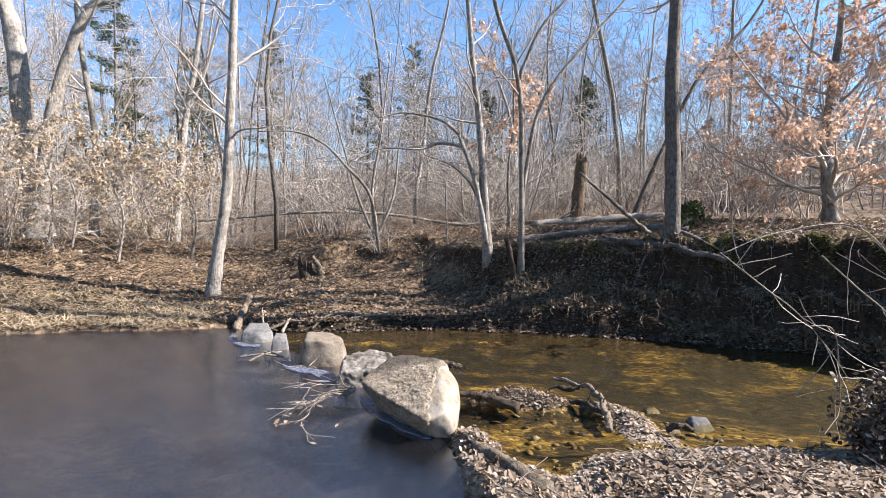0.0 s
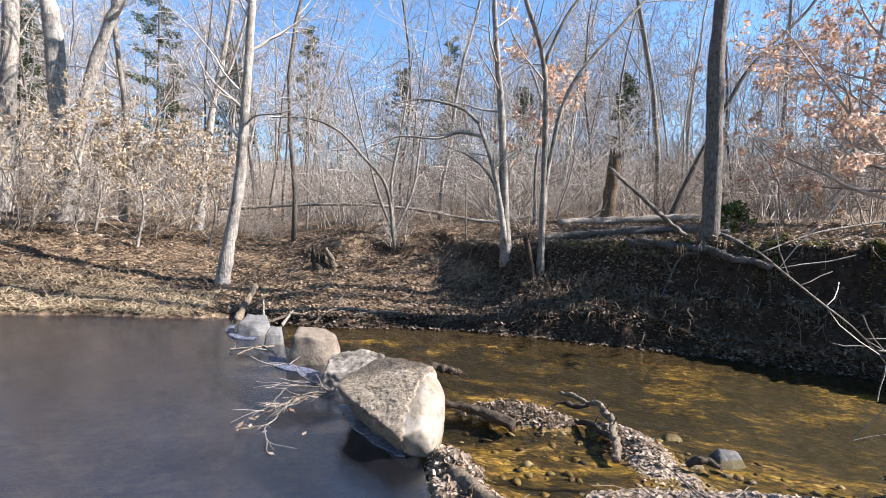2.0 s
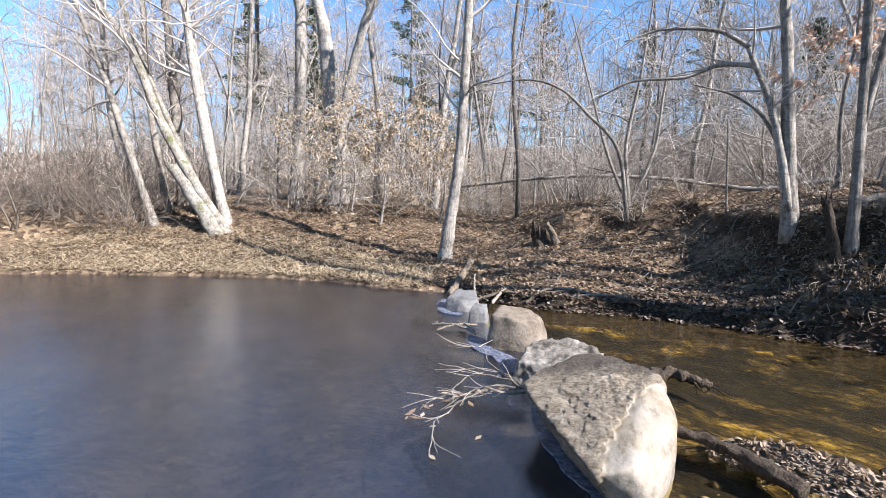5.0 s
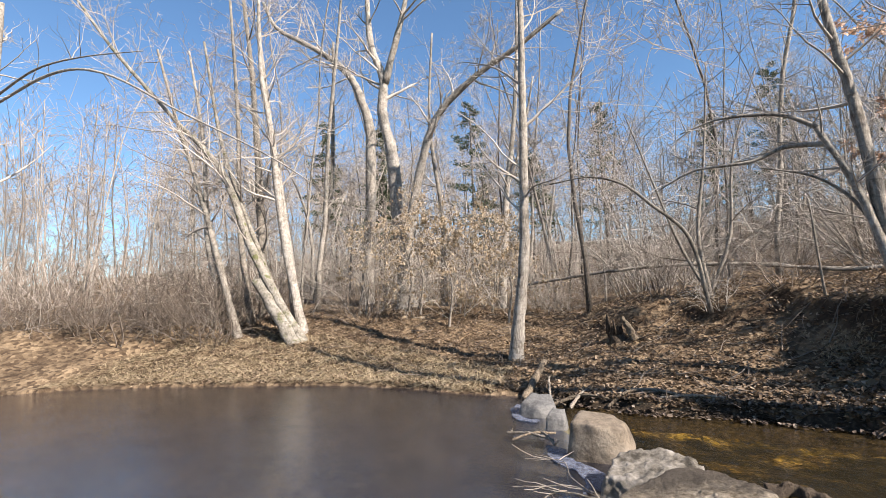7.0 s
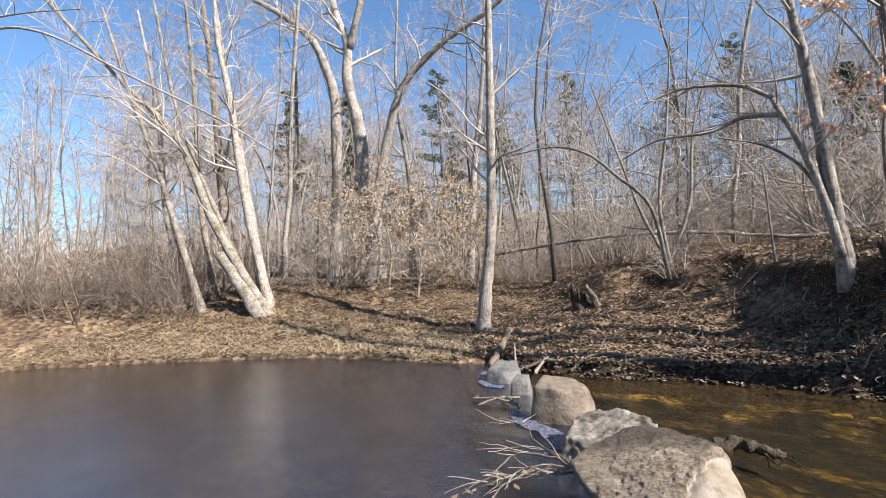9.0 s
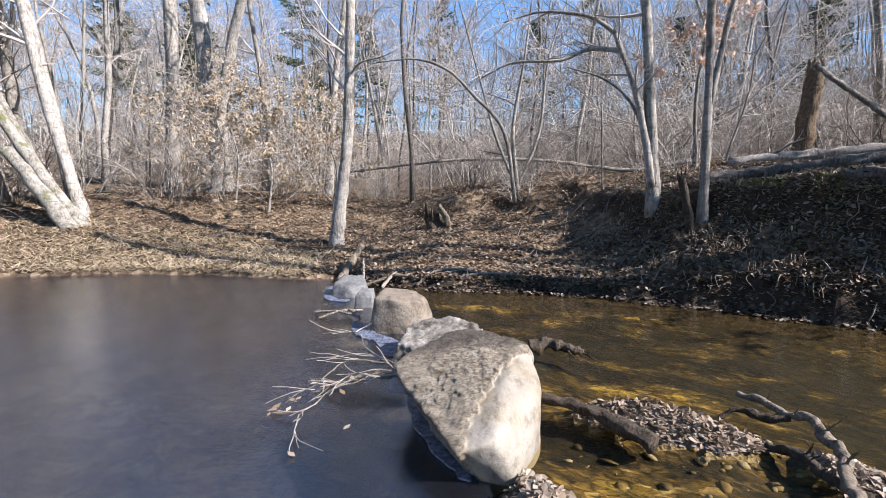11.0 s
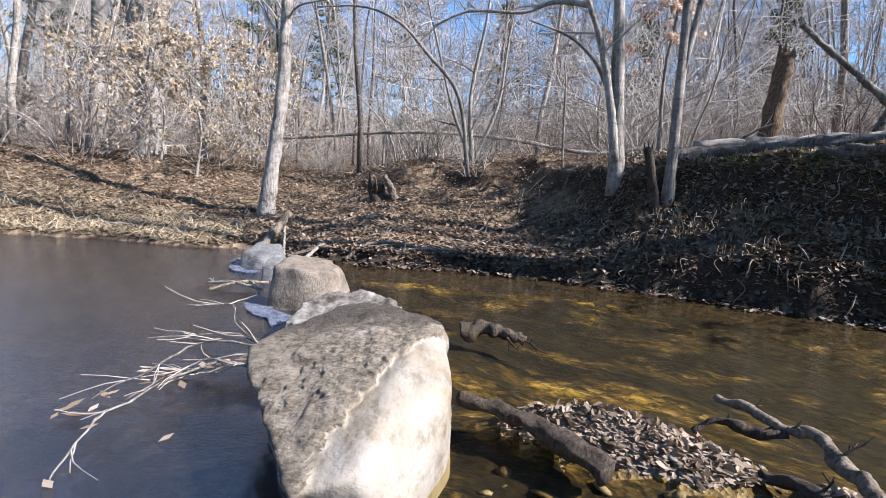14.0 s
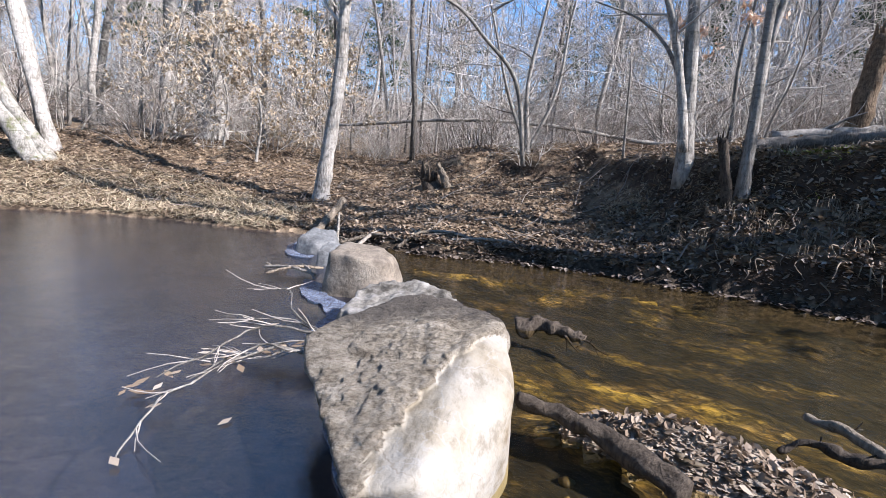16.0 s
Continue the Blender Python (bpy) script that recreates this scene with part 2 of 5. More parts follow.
def water_material(name, tint, ripple, blur, murk=0.0, ior=0.02, sheen=0.95):
    k = Nodes(name)
    wave = k.math("ADD", k.noise(9.0, 4, 0.6, k.scaled(1.0, 1.9, 1)), k.math("ADD", k.math("MULTIPLY", k.noise(2.1, 3, 0.5), 1.2), k.math("MULTIPLY", k.noise(34.0, 3, 0.6, k.scaled(1.0, 1.7, 1)), 0.6)))
    b = k.node("ShaderNodeBump", Height=wave, Strength=ripple, Distance=0.06)
    gloss = k.node("ShaderNodeBsdfGlossy", Roughness=blur, Normal=b.outputs[0])
    see = k.node("ShaderNodeBsdfTransparent", Color=(*tint, 1))
    face = k.node("ShaderNodeLayerWeight", Blend=0.5, Normal=b.outputs[0]).outputs["Facing"]
    fres = k.math("ADD", k.math("MULTIPLY", k.math("POWER", face, 5.0), sheen), ior)
    both = k.node("ShaderNodeMixShader", Fac=fres)
    # cloudy water, its blue-grey colour standing in for reflected sky
    silt = k.node("ShaderNodeBsdfDiffuse", Color=(0.27, 0.29, 0.36, 1))
    cloud = k.node("ShaderNodeMixShader", Fac=k.math("MULTIPLY", k.ramp(k.noise(0.55, 5, 0.65), (0.3, (0.35, 0.35, 0.35)), (0.7, (1.5, 1.5, 1.5))), murk))
    k.link(see.outputs[0], cloud.inputs[1])
    k.link(silt.outputs[0], cloud.inputs[2])
    k.link(cloud.outputs[0], both.inputs[1])
    k.link(gloss.outputs[0], both.inputs[2])
    k.link(both.outputs[0], k.out.inputs["Surface"])
    return k.mat


# the pond's tint is blued to paint in more reflected sky
POND = water_material("still pond water", (0.48, 0.52, 0.7), 0.095, 0.012, 0.02, 0.17)
CREEK = water_material("clear creek water", (0.88, 0.82, 0.62), 0.25, 0.02, 0.0, 0.01, 0.6)


def stone_material(name, a, b, c, scale=1.0):
    k = Nodes(name)
    n1, n2 = k.noise(5 * scale, 8, 0.7), k.noise(38 * scale, 5, 0.7)
    col = k.ramp(n1, (0.37, a), (0.5, b), (0.65, c))
    col = k.mix(0.6, col, k.ramp(n2, (0.3, (0.55, 0.55, 0.55)), (0.7, (1.25, 1.25, 1.25))), "MULTIPLY")
    r = k.node("ShaderNodeNewGeometry").outputs["Random Per Island"]
    col = k.mix(0.5, col, k.ramp(r, (0.0, (0.6, 0.55, 0.5)), (1.0, (1.3, 1.3, 1.3))), "MULTIPLY")
    k.bump(k.math("ADD", n1, n2), 0.5, 0.02)
    return k.done(col, 0.85, 0.3)


STONE_GREY = stone_material("grey weathered stone", (0.035, 0.03, 0.022), (0.125, 0.114, 0.095), (0.21, 0.197, 0.175))
STONE_TAN = stone_material("tan smooth stone", (0.101, 0.0836, 0.0631), (0.177, 0.149, 0.114), (0.218, 0.191, 0.152), 0.9)
STONE_PALE = stone_material("pale grey stone", (0.0559, 0.0559, 0.0536), (0.102, 0.102, 0.0984), (0.135, 0.133, 0.126), 0.8)


def pebble_material():
    k = Nodes("mixed pebbles")
    r = k.node("ShaderNodeNewGeometry").outputs["Random Per Island"]
    col = k.ramp(r, (0.0, (0.031, 0.0223, 0.0124)), (0.3, (0.0744, 0.0515, 0.0223)), (0.55, (0.13, 0.0899, 0.036)), (0.75, (0.124, 0.0992, 0.0682)), (0.92, (0.205, 0.18, 0.143)))
    col = k.mix(0.7, col, k.ramp(k.noise(40, 5, 0.7), (0.3, (0.5, 0.48, 0.42)), (0.7, (1.25, 1.25, 1.25))), "MULTIPLY")
    k.bump(k.noise(60, 4), 0.4, 0.01)
    return k.done(col, 0.7, 0.35)


PEBBLE = pebble_material()


def crust_material():
    """Pitted brown-grey weathering rind, with a dark organic stain at the far end."""
    k = Nodes("weathered boulder rind")
    rough = k.noise(8, 10, 0.76, k.scaled(0.8, 1.5, 2.2))
    top = k.ramp(rough, (0.33, (0.06, 0.046, 0.03)), (0.45, (0.165, 0.138, 0.1)), (0.64, (0.28, 0.245, 0.19)))
    pits = k.ramp(k.noise(34, 6, 0.75, k.scaled(0.8, 1.5, 2)), (0.36, (0.5, 0.46, 0.41)), (0.52, (1.1, 1.1, 1.1)))
    top = k.mix(0.85, top, pits, "MULTIPLY")
    y = k.node("ShaderNodeSeparateXYZ", Vector=k.coords).outputs[1]
    stain = k.ramp(k.math("ADD", y, k.math("MULTIPLY", k.math("SUBTRACT", k.noise(5, 7, 0.7), 0.5), 0.7)), (0.36, (0, 0, 0)), (0.52, (0.8, 0.8, 0.8)))
    top = k.mix(stain, top, (0.0396, 0.0324, 0.0259))
    k.bump(k.math("ADD", rough, k.math("MULTIPLY", k.noise(44, 6, 0.75), 0.6)), 1.0, 0.035)
    return k.done(top, 0.9, 0.25)


def split_face_material():
    """Freshly split cream stone with faint tan stains and pale veins."""
    k = Nodes("split cream stone")
    face = k.ramp(k.noise(3.2, 6, 0.62), (0.36, (0.14, 0.111, 0.07)), (0.46, (0.185, 0.161, 0.12)), (0.66, (0.205, 0.19, 0.16)))
    cloud = k.ramp(k.noise(11, 7, 0.7, k.scaled(1.4, 0.7, 1)), (0.36, (0.62, 0.58, 0.52)), (0.48, (1, 1, 1)), (0.66, (1.12, 1.12, 1.12)))
    face = k.mix(0.9, face, cloud, "MULTIPLY")
    warp = k.node("ShaderNodeTexNoise", Vector=k.coords, Scale=6.0, Detail=4.0).outputs["Color"]
    bent = k.mix(0.3, k.coords, warp)
    veins = k.cells(4.2, bent, "DISTANCE_TO_EDGE", "Distance")
    line = k.ramp(veins, (0.0, (0.42, 0.42, 0.42)), (0.02, (0, 0, 0)))
    face = k.mix(line, face, (0.225, 0.22, 0.2))
    crack = k.ramp(k.cells(1.9, bent, "DISTANCE_TO_EDGE", "Distance"), (0.0, (0.5, 0.5, 0.5)), (0.008, (0, 0, 0)))
    face = k.mix(crack, face, (0.12, 0.095, 0.07))
    k.bump(k.math("ADD", k.noise(9, 6, 0.65), k.math("MULTIPLY", k.noise(60, 5, 0.7), 0.12)), 0.45, 0.03)
    return k.done(face, 0.75, 0.3)


CRUST, SPLIT = crust_material(), split_face_material()


def ice_material():
    k = Nodes("thin milky ice")
    k.done(k.ramp(k.noise(22, 4), (0.35, (0.09, 0.105, 0.15)), (0.65, (0.22, 0.25, 0.32))), 0.25, 0.5)
    k.bump(k.noise(60, 5, 0.7), 1.0, 0.02)
    k.bsdf.inputs["Transmission Weight"].default_value = 0.35
    return k.mat


ICE = ice_material()


# ---- mesh tools ----
class Geo:
    """Gathers vertices and faces for one mesh."""

    def __init__(self):
        self.verts, self.faces = [], []

    def tube(self, pts, radii, sides=6, lumps=0.0, caps=True):
        start = len(self.verts)
        n = len(pts)
        ref = Vector((0.31, 0.87, 0.12)).normalized()
        for i, (p, r) in enumerate(zip(pts, radii)):
            along = (pts[min(i + 1, n - 1)] - pts[max(i - 1, 0)])
            along = along.normalized() if along.length > 1e-9 else Vector((0, 0, 1))
            side = along.cross(ref)
            if side.length < 0.05:
                side = along.cross(Vector((1, 0, 0)))
            side.normalize()
            up = side.cross(along)
            for s in range(sides):
                a = 2 * math.pi * s / sides
                k = r * (1 + lumps * noise.noise((p + (side * math.cos(a) + up * math.sin(a)) * max(r, 0.02) * 1.5) * min(16.0, max(3.0, 0.5 / max(r, 0.01))))) if lumps else r
                self.verts.append(p + (side * math.cos(a) + up * math.sin(a)) * k)
        for i in range(n - 1):
            for s in range(sides):
                a, b = start + i * sides + s, start + i * sides + (s + 1) % sides
                self.faces.append((a, b, b + sides, a + sides))
        if caps and sides > 3:
            self.faces.append(tuple(start + s for s in reversed(range(sides))))
            self.faces.append(tuple(start + (n - 1) * sides + s for s in range(sides)))

    def leaf(self, p, along, across, curl):
        """One folded leaf: two triangles that share its midrib."""
        up = along.cross(across)
        b = len(self.verts)
        self.verts += [p - along, p + across + up * curl, p + along + up * curl * 0.4, p - across + up * curl]
        self.faces += [(b, b + 1, b + 2), (b, b + 2, b + 3)]

    def mesh(self, name, material, smooth=True):
        me = bpy.data.meshes.new(name)
        me.from_pydata([tuple(v) for v in self.verts], [], self.faces)
        me.materials.append(material)
        if smooth:
            me.polygons.foreach_set("use_smooth", [True] * len(me.polygons))
        me.update()
        return me


def part(name, geo, material, parent, label="", smooth=True):
    ob = new(name, geo.mesh(name, material, smooth) if isinstance(geo, Geo) else geo)
    ob.parent = parent
    if label:
        tagged(ob, label)
    return ob


def rand_unit(rnd):
    while True:
        v = Vector((rnd.uniform(-1, 1), rnd.uniform(-1, 1), rnd.uniform(-1, 1)))
        if 0.1 < v.length < 1:
            return v.normalized()


def smooth_line(pts, steps=5):
    """A Catmull-Rom curve through the points."""
    p = [Vector(q) for q in pts]
    p = [p[0] * 2 - p[1]] + p + [p[-1] * 2 - p[-2]]
    out = []
    for i in range(1, len(p) - 2):
        for s in range(steps):
            t = s / steps
            out.append(0.5 * ((2 * p[i]) + (p[i + 1] - p[i - 1]) * t + (2 * p[i - 1] - 5 * p[i] + 4 * p[i + 1] - p[i + 2]) * t * t
                              + (3 * p[i] - p[i - 1] - 3 * p[i + 1] + p[i + 2]) * t ** 3))
    out.append(p[-2])
    return out


def taper(pts, r0, r1, power=1.0):
    n = len(pts) - 1
    return [r0 + (r1 - r0) * (i / n) ** power for i in range(n + 1)]


def grow(geo, p, d, length, r, level, rnd, lift=0.15, tips=None, thin=0.0035, density=1.0, wander=0.22):
    """A limb that wanders, tapers and forks into smaller ones down to twigs."""
    n = max(3, min(7, int(length / 0.25)))
    pts, radii = [p.copy()], [r]
    for i in range(n):
        d = (d + rand_unit(rnd) * wander + Vector((0, 0, lift * 0.4))).normalized()
        p = p + d * (length / n)
        pts.append(p.copy())
        radii.append(max(thin, r * (1 - 0.8 * (i + 1) / n)))
    geo.tube(pts, radii, 5 if r > 0.03 else (4 if r > 0.015 else 3), caps=False)
    if level <= 0:
        if tips is not None:
            tips += [(pts[k], d) for k in range(1, n + 1)]
        return
    kids = max(2, int((2 + level * 1.2 + length * 0.9) * density))
    for k in range(kids):
        f = 0.22 + 0.78 * (k + rnd.random()) / kids
        i = min(n - 1, int(f * n))
        q = pts[i].lerp(pts[i + 1], f * n - i)
        base = (pts[i + 1] - pts[i]).normalized()
        side = base.cross(rand_unit(rnd)).normalized()
        nd = (base * rnd.uniform(0.45, 1.0) + side * rnd.uniform(0.5, 1.0)).normalized()
        grow(geo, q, nd, length * rnd.uniform(0.32, 0.6) * (1.1 - 0.35 * f), max(thin, r * rnd.uniform(0.35, 0.55) * (1.05 - 0.5 * f)), level - 1, rnd, lift, tips, thin, density, wander)


# ---- the lie of the land ----
FAR_X = (-60, -24, -16, -13, -11.9, -9.6, -7.5, -5.5, -4, -2.6, -1.6, -0.6, 0.3, 1.45, 2.4, 3.4, 4.3, 5.2, 6.1, 7.1, 7.7, 8.4, 12, 30, 80)
FAR_Y = (-20, -3, 4.0, 6.9, 7.9, 8.75, 9.3, 9.75, 9.72, 9.45, 9.55, 9.0, 8.75, 8.75, 8.5, 8.1, 7.6, 7.1, 6.5, 5.8, 5.1, 4.2, 0.5, -16, -60)
NEAR_X = (-60, -24, -14, -6, -3.6, -2.4, -1.6, -0.3, 0.55, 0.95, 1.1, 1.3, 1.75, 2.2, 3.1, 4.3, 5.2, 6.2, 9, 14, 30, 80)
NEAR_Y = (-26, -13, -5.5, 0.8, 2.7, 3.15, 2.5, 2.0, 2.4, 3.0, 3.75, 3.75, 3.2, 3.5, 3.4, 3.1, 2.8, 2.1, -0.8, -5, -20, -64)


# the line of boulders that parts pond and creek
DAM_Y = (-30, 2.4, 4.2, 5.2, 6.0, 6.9, 7.8, 8.4, 10.5, 30)
DAM_X = (1.1, 1.1, 1.05, 0.7, 0.45, 0.0, -0.7, -1.1, -1.5, -1.5)


def ss(a, b, v):
    t = np.clip((v - a) / (b - a), 0, 1)
    return t * t * (3 - 2 * t)


def wob(x, y, s, seed=0.0):
    """Cheap smooth unevenness from a few crossed waves."""
    return (np.sin(x * s + 1.3 + seed) * np.cos(y * s * 1.13 - 0.7 + seed * 2) + 0.6 * np.sin(x * s * 2.1 - y * s * 1.7 + 2.1 + seed)
            + 0.4 * np.cos(x * s * 3.7 + y * s * 3.1 + seed)) / 2


def land(x, y):
    """Height of the ground; the water stands at zero."""
    x, y = np.asarray(x, float), np.asarray(y, float)
    jag = 0.07 * wob(x, y, 3.1) + 0.035 * wob(x, y, 8.3, 2)
    d = y - np.interp(x, FAR_X, FAR_Y) + jag
    e = np.interp(x, NEAR_X, NEAR_Y) - y + jag * 0.7
    width = np.interp(x, (-8, -3, 0, 2.4, 3.0, 3.55, 4.5, 6, 9), (4.6, 5.8, 5.2, 4.6, 3.5, 1.85, 1.5, 1.3, 1.55))
    top = np.interp(x, (-12, -6, -2, 0.5, 2.5, 4, 6.3, 9), (1.25, 1.15, 0.95, 1.1, 1.25, 1.42, 1.64, 1.7))
    f = np.clip(d / width, 0, 1)
    steep = ss(2.6, 3.8, x)
    cut = ss(4.9, 6.0, x)
    shape = f * (1 - 0.35 * (1 - f)) * (1 - steep) + ((0.16 * ss(0.02, 0.14, f + 0.05 * wob(x, y, 2.2, 6)) + 0.7 * f + 0.14 * ss(0.7, 0.95, f + 0.09 * wob(x, y, 1.6, 7))) * (1 - cut) + (0.09 * ss(0.0, 0.2, f) + 0.23 * f + 0.26 * ss(0.3, 0.42, f + 0.12 * wob(x, y, 2.6, 7)) + 0.42 * ss(0.56, 0.74, f + 0.12 * wob(x, y, 3.1, 9))) * cut) * steep
    far = (0.05 + 0.08 * ss(-1.2, 0, x) * (1 - ss(2.5, 4, x))) * ss(0, 0.14, d) + top * shape + 0.055 * np.clip(d - width, 0, 16) + 0.02 * np.clip(d - 20, 0, 40) + 0.13 * np.clip(d - 30, 0, 100)
    scarp = 0.28 * ss(3.6, 4.2, d + 0.5 * wob(x, y, 1.1)) * ss(-3, 0, x) * (1 - ss(2.5, 4.0, x))
    far = far + scarp + (0.06 * wob(x, y, 1.7) + 0.03 * wob(x, y, 4.9, 1) + 0.015 * wob(x, y, 11, 3)) * ss(0.1, 1.2, d)
    far = far + (0.02 + 0.12 * cut) * steep * (wob(x, y, 4.4, 4) + 0.7 * wob(x, y, 9.7, 5)) * ss(0.1, 0.4, d) * (1 - ss(1.2, 2.2, d))
    # the 0.12 rise is unseen, added behind the walker to shut out low skylight
    near = 0.05 * ss(0, 0.2, e) + 0.15 * np.clip(e, 0, 2.6) + 0.03 * np.clip(e - 2.6, 0, 60) + 0.12 * np.clip(e - 20, 0, 90) + (0.035 * wob(x, y, 2.3) + 0.012 * wob(x, y, 9, 1)) * ss(0, 0.5, e)
    pond = 1 - ss(0.2, 1.4, x + 0.35 * (y - 5))
    deep = 0.16 + 0.26 * pond + 0.05 * wob(x, y, 1.4, 2)
    reach = np.minimum(-d, -e)
    bed = -deep * ss(0, 1.3, reach) - 0.015 + 0.012 * wob(x, y, 12, 2)
    shelf = np.exp(-(((x - 2.2) / 1.2) ** 2 + ((y - 4.1) / 0.8) ** 2) * 1.2)
    bed = bed * (1 - 0.75 * shelf) - 0.02 * shelf
    u = (x - 2.0) * 0.96 - (y - 4.85) * 0.28
    v = (y - 4.85) * 0.96 + (x - 2.0) * 0.28
    bar = 0.24 * np.exp(-((u / 0.72) ** 2 + (v / 0.24) ** 2)) + 0.13 * np.exp(-(((x - 2.95) / 0.22) ** 2 + ((y - 4.2) / 0.5) ** 2))
    bar = bar + 0.14 * np.exp(-(((x - 1.26 - 0.12 * (3.95 - y)) / 0.17) ** 2 + ((y - 3.9) / 0.3) ** 2))
    bed = bed + bar + 0.03 * shelf * wob(x, y, 6, 3)
    return np.where(d > 0, far, np.where(e > 0, near, bed))


def ground_at(x, y):
    return float(land(x, y))


def axis(lo, hi, step, reach, grow_by=1.16):
    mid = list(np.arange(lo, hi + 1e-6, step))
    out, s, v = [], step, hi
    while v < reach:
        s *= grow_by
        v += s
        out.append(v)
    left, s, v = [], step, lo
    while v > -reach:
        s *= grow_by
        v -= s
        left.append(v)
    return np.array(left[::-1] + mid + out)


gx, gy = axis(-13.0, 9.5, 0.08, 400), axis(0.5, 14.5, 0.08, 400)
X, Y = np.meshgrid(gx, gy)
Z = land(X, Y)
nx, ny = len(gx), len(gy)
idx = np.arange(nx * ny).reshape(ny, nx)
quads = np.stack([idx[:-1, :-1], idx[:-1, 1:], idx[1:, 1:], idx[1:, :-1]], -1).reshape(-1, 4)
me = bpy.data.meshes.new("ground")
me.from_pydata(np.stack([X, Y, Z], -1).reshape(-1, 3).tolist(), [], quads.tolist())
me.materials.append(SOIL)
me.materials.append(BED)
me.materials.append(SILT)
me.materials.append(MUD)
me.materials.append(GRAVEL)
zq = Z.reshape(-1)[quads].mean(1)
xq, yq = X.reshape(-1)[quads].mean(1), Y.reshape(-1)[quads].mean(1)
pond_side = xq < np.interp(yq, DAM_Y, DAM_X)
off_shore = yq - np.interp(xq, FAR_X, FAR_Y)
edge_mud = (zq > -0.09) & (zq < 0.1 + 0.06 * wob(xq, yq, 5.1)) & (np.abs(off_shore) < 0.6) & (xq > -1.6)
in_creek = (xq > 1.0) & (xq < 5.0) & (zq > -0.012) & (zq < 0.3) & (off_shore < -0.6) & (yq > np.interp(xq, NEAR_X, NEAR_Y) - 0.5)
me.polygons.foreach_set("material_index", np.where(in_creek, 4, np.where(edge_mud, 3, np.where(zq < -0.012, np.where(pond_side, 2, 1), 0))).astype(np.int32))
me.polygons.foreach_set("use_smooth", np.ones(len(quads), bool))
me.update()
tagged(new("ground", me), "brown leaf-covered creek banks and pebbled bed", "ground", kind="structure")

wy = axis(-3, 11, 0.5, 60, 1.5)
for side, name, mat, lab in ((-1, "pond_water", POND, "still grey-brown pond water with soft reflections"), (1, "creek_water", CREEK, "clear shallow creek water over golden pebbles")):
    wg = Geo()
    for yy in wy:
        edge = float(np.interp(yy, DAM_Y, DAM_X))
        wg.verts += [Vector((edge, yy, 0)), Vector((edge + side * 8, yy, 0)), Vector((edge + side * 70, yy, 0))]
    for j in range(len(wy) - 1):
        for i in range(2):
            q = (j * 3 + i, j * 3 + i + 1, j * 3 + i + 4, j * 3 + i + 3)
            wg.faces.append(q if side > 0 else q[::-1])
    tagged(new(name, wg.mesh(name, mat)), lab, "water", kind="structure")


# ---- boulders of the stepping line ----
def boulder(name, corners, material, label, voxel=0.025, lump=0.035, fine=0.012):
    """A boulder: the hull of a few corners, worn round and roughened."""
    bm = bmesh.new()
    for c in corners:
        bm.verts.new(c)
    made = bmesh.ops.convex_hull(bm, input=bm.verts)
    bmesh.ops.delete(bm, geom=[g for g in made["geom_interior"] if isinstance(g, bmesh.types.BMVert)], context="VERTS")
    m = bpy.data.meshes.new(name)
    bm.to_mesh(m)
    bm.free()
    m.materials.append(material)
    ob = new(name, m)
    re = ob.modifiers.new("remesh", "REMESH")
    re.mode, re.voxel_size, re.use_smooth_shade = "VOXEL", voxel, True
    sm = ob.modifiers.new("worn", "SMOOTH")
    sm.iterations, sm.factor = 4, 0.5
    for kind, size, strength in (("CLOUDS", 0.26, lump), ("CLOUDS", 0.05, fine)):
        tex = bpy.data.textures.new(name + kind, kind)
        tex.noise_scale = size
        di = ob.modifiers.new("rough", "DISPLACE")
        di.texture, di.strength, di.texture_coords, di.mid_level = tex, strength, "LOCAL", 0.5
    return tagged(ob, label, "boulder", group="boulders across the creek")


def set_at(ob, x, y, z):
    ob.location = (x, y, z)
    return ob


# the long split boulder
RIM_Y = (-0.5, -0.33, -0.12, 0.1, 0.27, 0.34, 0.8)
RIM_X = (-0.06, -0.03, 0.03, 0.13, 0.25, 0.31, 0.8)


